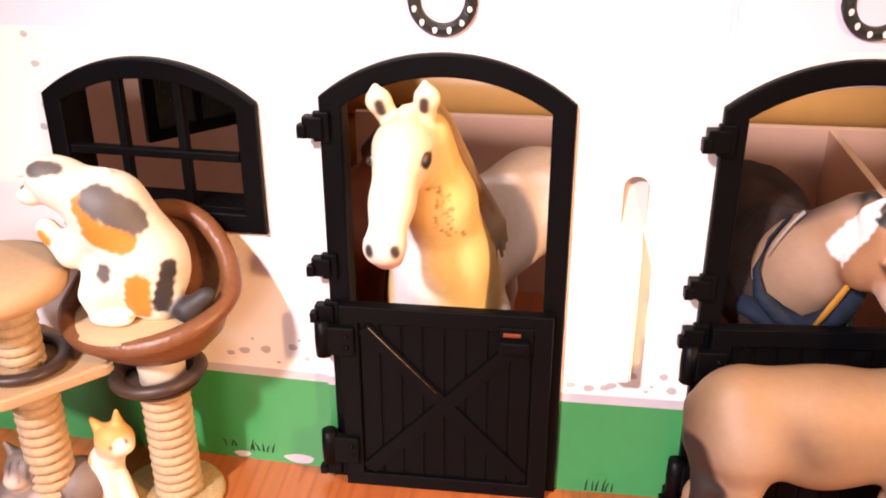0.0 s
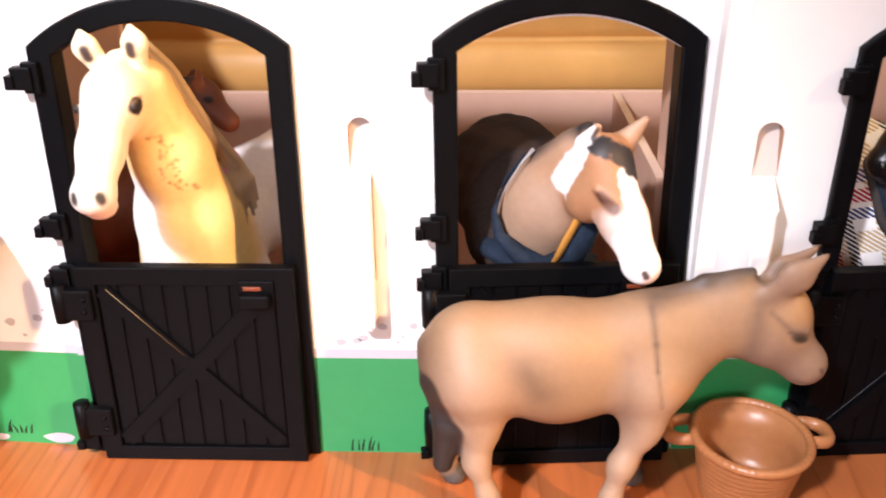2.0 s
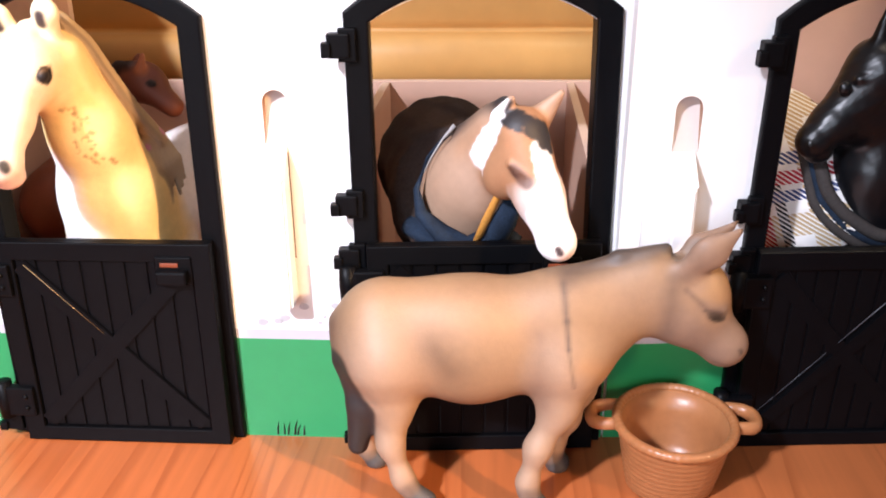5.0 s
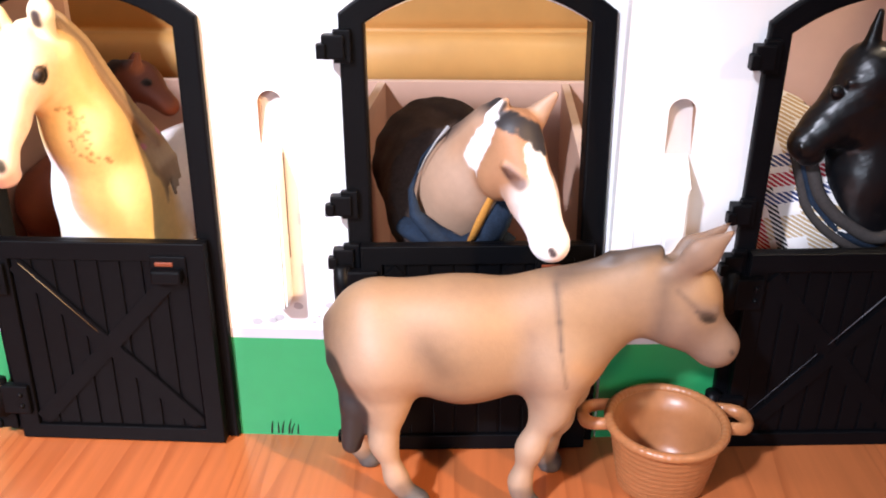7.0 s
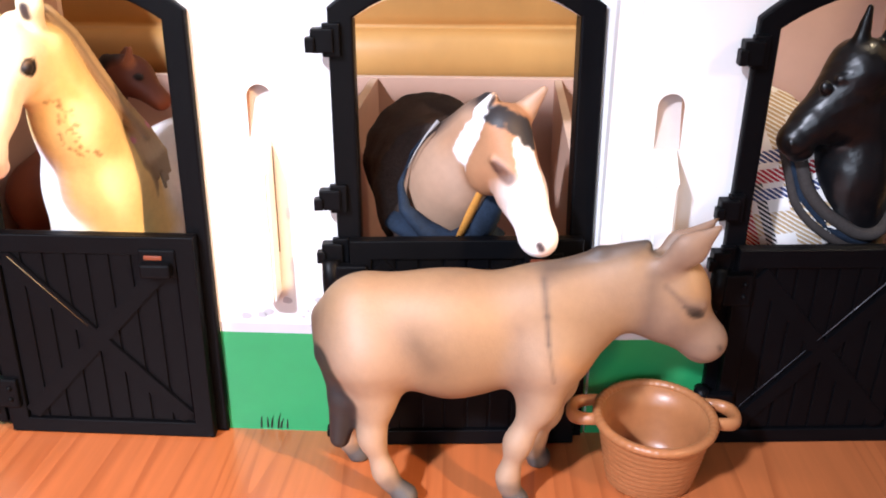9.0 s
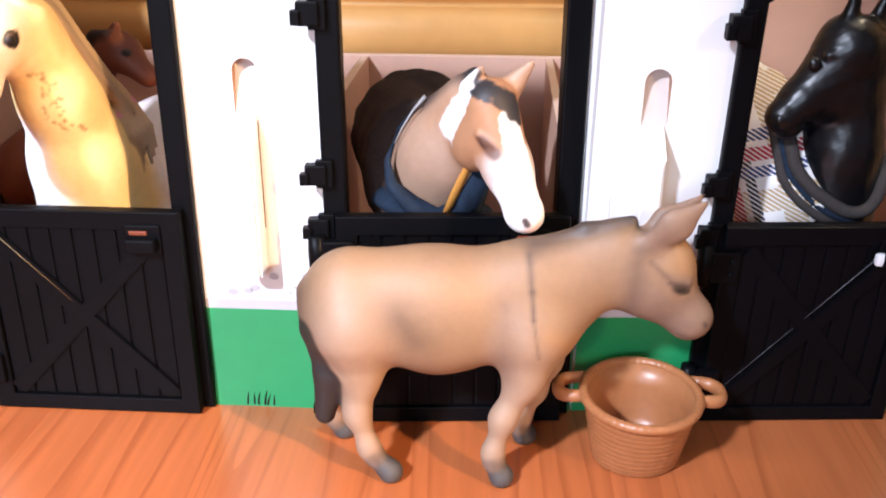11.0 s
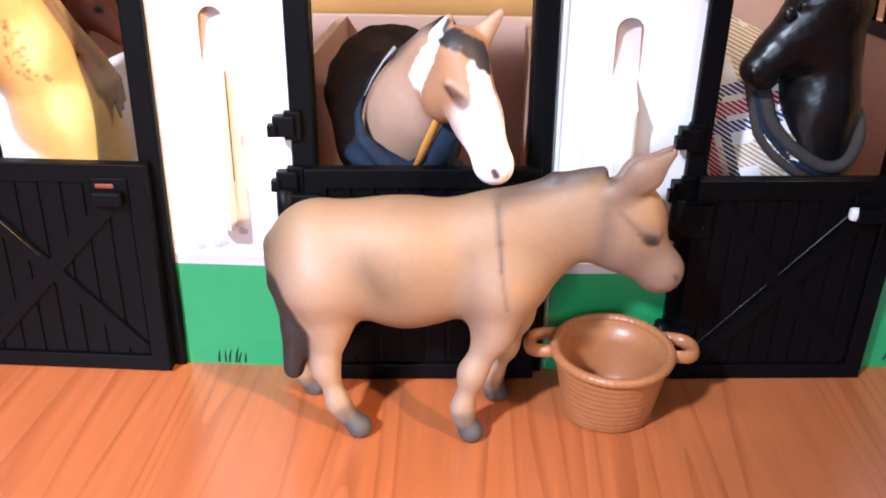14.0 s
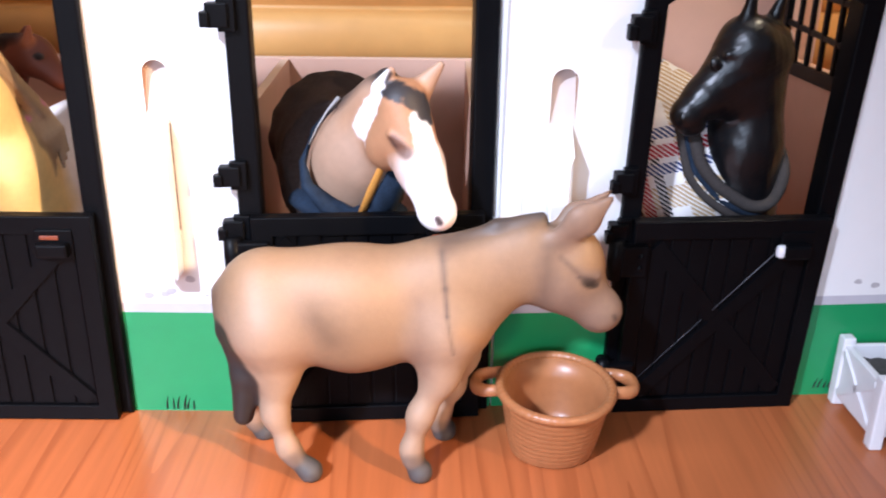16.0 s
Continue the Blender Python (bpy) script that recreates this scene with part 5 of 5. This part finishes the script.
# ---- toy cats ----
CW, CO, CG, CB = (0.76, 0.71, 0.62), (0.56, 0.23, 0.040), (0.10, 0.095, 0.095), (0.025, 0.024, 0.026)
calico = [
    egg((-87.5, -22.5, 86.0), (12.4, 10.6, 12.6), CW, 5),
    cone((-87.0, -22.5, 92), (-94.5, -23.5, 107.0), 12.2, 10.6, CW, 6),
    cone((-95, -24, 107.5), (-105, -25.5, 114.0), 9.6, 7.4, CW, 5),
    egg((-108.5, -26.5, 116.6), (8.4, 7.0, 6.6), CW, 3.5, (0, 28, 0)),
    egg((-115.2, -28.0, 112.2), (4.2, 3.6, 3.2), CW, 2.5),
    cone((-99.5, -24.0, 116.0), (-93.6, -25.0, 118.6), 2.8, 1.6, CW, 1.6, 0.7),
    cone((-113.0, -24.5, 119.6), (-119.0, -26.0, 117.4), 2.6, 1.0, CW, 1.6, 0.7),
    cone((-97.5, -27.0, 104), (-105.5, -28.5, 95.0), 5.4, 4.4, CW, 3.0),
    cone((-105.5, -28.5, 95.0), (-111.0, -29.0, 100.6), 4.2, 3.2, CW, 2.5),
    egg((-111.8, -29.2, 102.4), (3.0, 2.8, 3.0), CW, 1.5),
    egg((-96.0, -29.5, 86.5), (7.6, 5.4, 8.6), CW, 2.6),
    cone((-99.5, -31.5, 83), (-98.5, -32.5, 77.2), 4.6, 2.8, CW, 2.0),
    egg((-94.5, -33.0, 76.2), (6.5, 3.2, 2.4), CW, 1.6),
    egg((-83.0, -27.5, 82.0), (8.0, 6.0, 8.4), CW, 3.0),
    cone((-79.5, -27.5, 79.8), (-72.5, -29.5, 78.6), 3.6, 3.5, CB, 1.5),
    cone((-72.5, -29.5, 78.6), (-67.2, -27.5, 82.6), 3.5, 2.6, CB, 1.5),
    egg((-116.4, -29.6, 114.6), (0.7, 0.7, 0.7), CB, 0.2),
]


def brush_calico(col, p):
    col = patch(col, p, (-97.5, -33, 112), (-94.5, -34, 105), 3.4, 0.5, CO, 1, 0.25)
    col = patch(col, p, (-94.5, -34, 104), (-87.5, -33, 101.5), 4.0, 0.5, CO, 1, 0.25)
    col = patch(col, p, (-93.5, -33, 113.5), (-83.5, -31, 107.5), 4.8, 0.5, CG, 1, 0.25)
    col = patch(col, p, (-94.0, -35, 92.6), (-94.2, -35, 90.8), 2.3, 0.5, CG, 1, 0.2)
    col = patch(col, p, (-84.4, -33, 88.5), (-85.6, -34, 80.0), 4.0, 0.6, CO, 1, 0.25)
    col = patch(col, p, (-77.5, -29, 92), (-79.0, -32, 82.0), 3.0, 0.5, CB, 1, 0.25)
    col = patch(col, p, (-111.5, -32, 121.6), (-105, -31, 122.4), 2.6, 0.5, CG, 1, 0.2)
    col = patch(col, p, (-112.2, -32, 101.5), (-111.0, -32, 99.8), 1.7, 0.5, CO)
    return col


tagged(moulded("cat_figurine", calico, 0.7, TOY, brush_calico), "white calico plastic toy cat sitting in the brown bed", "toy cat", "toy cats")

KO = (0.66, 0.36, 0.12)
kitten = [
    egg((-111.0, -24.5, 12.0), (5.8, 5.6, 9.4), CW, 3),
    cone((-109.5, -25, 17), (-105.5, -26, 24.5), 5.2, 4.8, CW, 3),
    egg((-105.0, -26, 27.0), (6.4, 5.8, 5.6), KO, 2.5),
    egg((-101.0, -28.0, 26.0), (3.2, 3.0, 2.6), CW, 2),
    cone((-110.0, -25.0, 29.5), (-112.0, -26.0, 34.0), 2.2, 0.7, KO, 1.2),
    cone((-104.0, -24.5, 31.5), (-103.4, -25.0, 37.0), 2.2, 0.7, KO, 1.2),
    cone((-108, -28.5, 13), (-106.5, -30.5, 3.0), 3.0, 2.0, CW, 2),
    cone((-105, -26.5, 12), (-100.5, -29.0, 3.2), 2.8, 2.0, CW, 2),
    egg((-113.5, -25, 5.0), (6.5, 6.5, 4.6), KO, 3),
    egg((-103.6, -31.2, 27.4), (0.8, 0.6, 0.9), CB, 0.2),
    egg((-99.6, -29.6, 29.0), (0.7, 0.6, 0.8), CB, 0.2),
]


def brush_kitten(col, p):
    col = patch(col, p, (-115, -28, 18), (-113, -30, 9), 3.0, 1.2, KO, 0.9, 0.3)
    col = patch(col, p, (-100.5, -31, 28), (-101, -31, 24), 2.2, 1.0, CW)
    return col


tagged(moulded("kitten_figurine", kitten, 0.6, TOY, brush_kitten, flat_feet), "orange and white plastic toy kitten sitting by the post", "toy kitten", "toy cats")
TG, TD = (0.17, 0.14, 0.13), (0.035, 0.03, 0.03)
tabby = [
    cone((-134, -33, 9), (-118, -29, 10), 9.0, 9.0, TG, 4),
    egg((-131.5, -35, 20.0), (7.0, 6.0, 5.8), TG, 3),
    egg((-133.5, -39.5, 17.8), (3.6, 3.0, 2.8), (0.60, 0.50, 0.44), 2),
    cone((-136, -33.5, 24), (-138, -34.0, 28), 2.0, 0.7, TG, 1.2),
    cone((-128, -33.5, 24), (-126.4, -34.0, 28), 2.0, 0.7, TG, 1.2),
    cone((-135, -38, 9), (-141, -43, 3.2), 3.2, 2.4, (0.66, 0.55, 0.50), 2),
    cone((-127, -38, 9), (-125, -44, 3.2), 3.4, 2.4, (0.66, 0.55, 0.50), 2),
]


def brush_tabby(col, p):
    for x in (-134.5, -131.5, -128.5):
        col = patch(col, p, (x, -38, 27), (x + 0.6, -41, 19), 0.6, 0.5, TD, 0.9)
    for x in (-124, -120, -116):
        col = patch(col, p, (x, -38, 18), (x + 1, -39, 8), 1.0, 0.7, TD, 0.8, 0.3)
    return col


tagged(moulded("kitten_figurine", tabby, 0.7, TOY, brush_tabby, flat_feet), "grey tabby plastic toy kitten crouching on the floor", "toy kitten", "toy cats")

# ---- white feed trough by the end wall ----
trough = thing("feed_trough", "white plastic feed trough with dark grey feed", "trough", pose(0.2700, -0.0175, 0, 0, 0, 2.5))
for y in (0, 26.5):
    for x in (0, 58):
        part("corner_post", box(x, x + 4.2, y - 2.1, y + 2.1, 0.1, 25.0, 0.7), CRATE, trough)
part("end_panel", box(0.9, 3.2, 0, 26.5, 3.5, 22.5, 0.4), CRATE, trough)
part("end_panel", box(59, 61.3, 0, 26.5, 3.5, 22.5, 0.4), CRATE, trough)
for y in (0, 24.9):
    part("side_board", box(2, 60, y, y + 1.6, 3.5, 22.5, 0.4), CRATE, trough)
for s in (1, -1):
    bm = bmesh.new()
    bmesh.ops.create_cube(bm, size=1, matrix=Matrix.Translation(Vector((0.6, 13.2, 13.0)) * MM) @ Matrix.Rotation(s * 0.62, 4, "X") @ Matrix.Diagonal((0.9 * MM, 27 * MM, 2.6 * MM, 1)))
    bmesh.ops.bevel(bm, geom=bm.edges[:], offset=0.25 * MM, segments=2, affect="EDGES")
    part("cross_slat", bm, CRATE, trough)
part("trough_floor", box(2.5, 59.5, 1.0, 25.5, 3.6, 5.0), CRATE, trough)
feed = bmesh.new()
bmesh.ops.create_grid(feed, x_segments=24, y_segments=12, size=0.5, matrix=Matrix.Translation(Vector((31, 13.2, 17.5)) * MM) @ Matrix.Diagonal((55.6 * MM, 23.2 * MM, 1, 1)))
for v in feed.verts:
    v.co.z += 0.0012 * noise.noise(v.co * 300)
part("feed", feed, SOIL, trough, "dark grey crumbly feed", smooth=True)
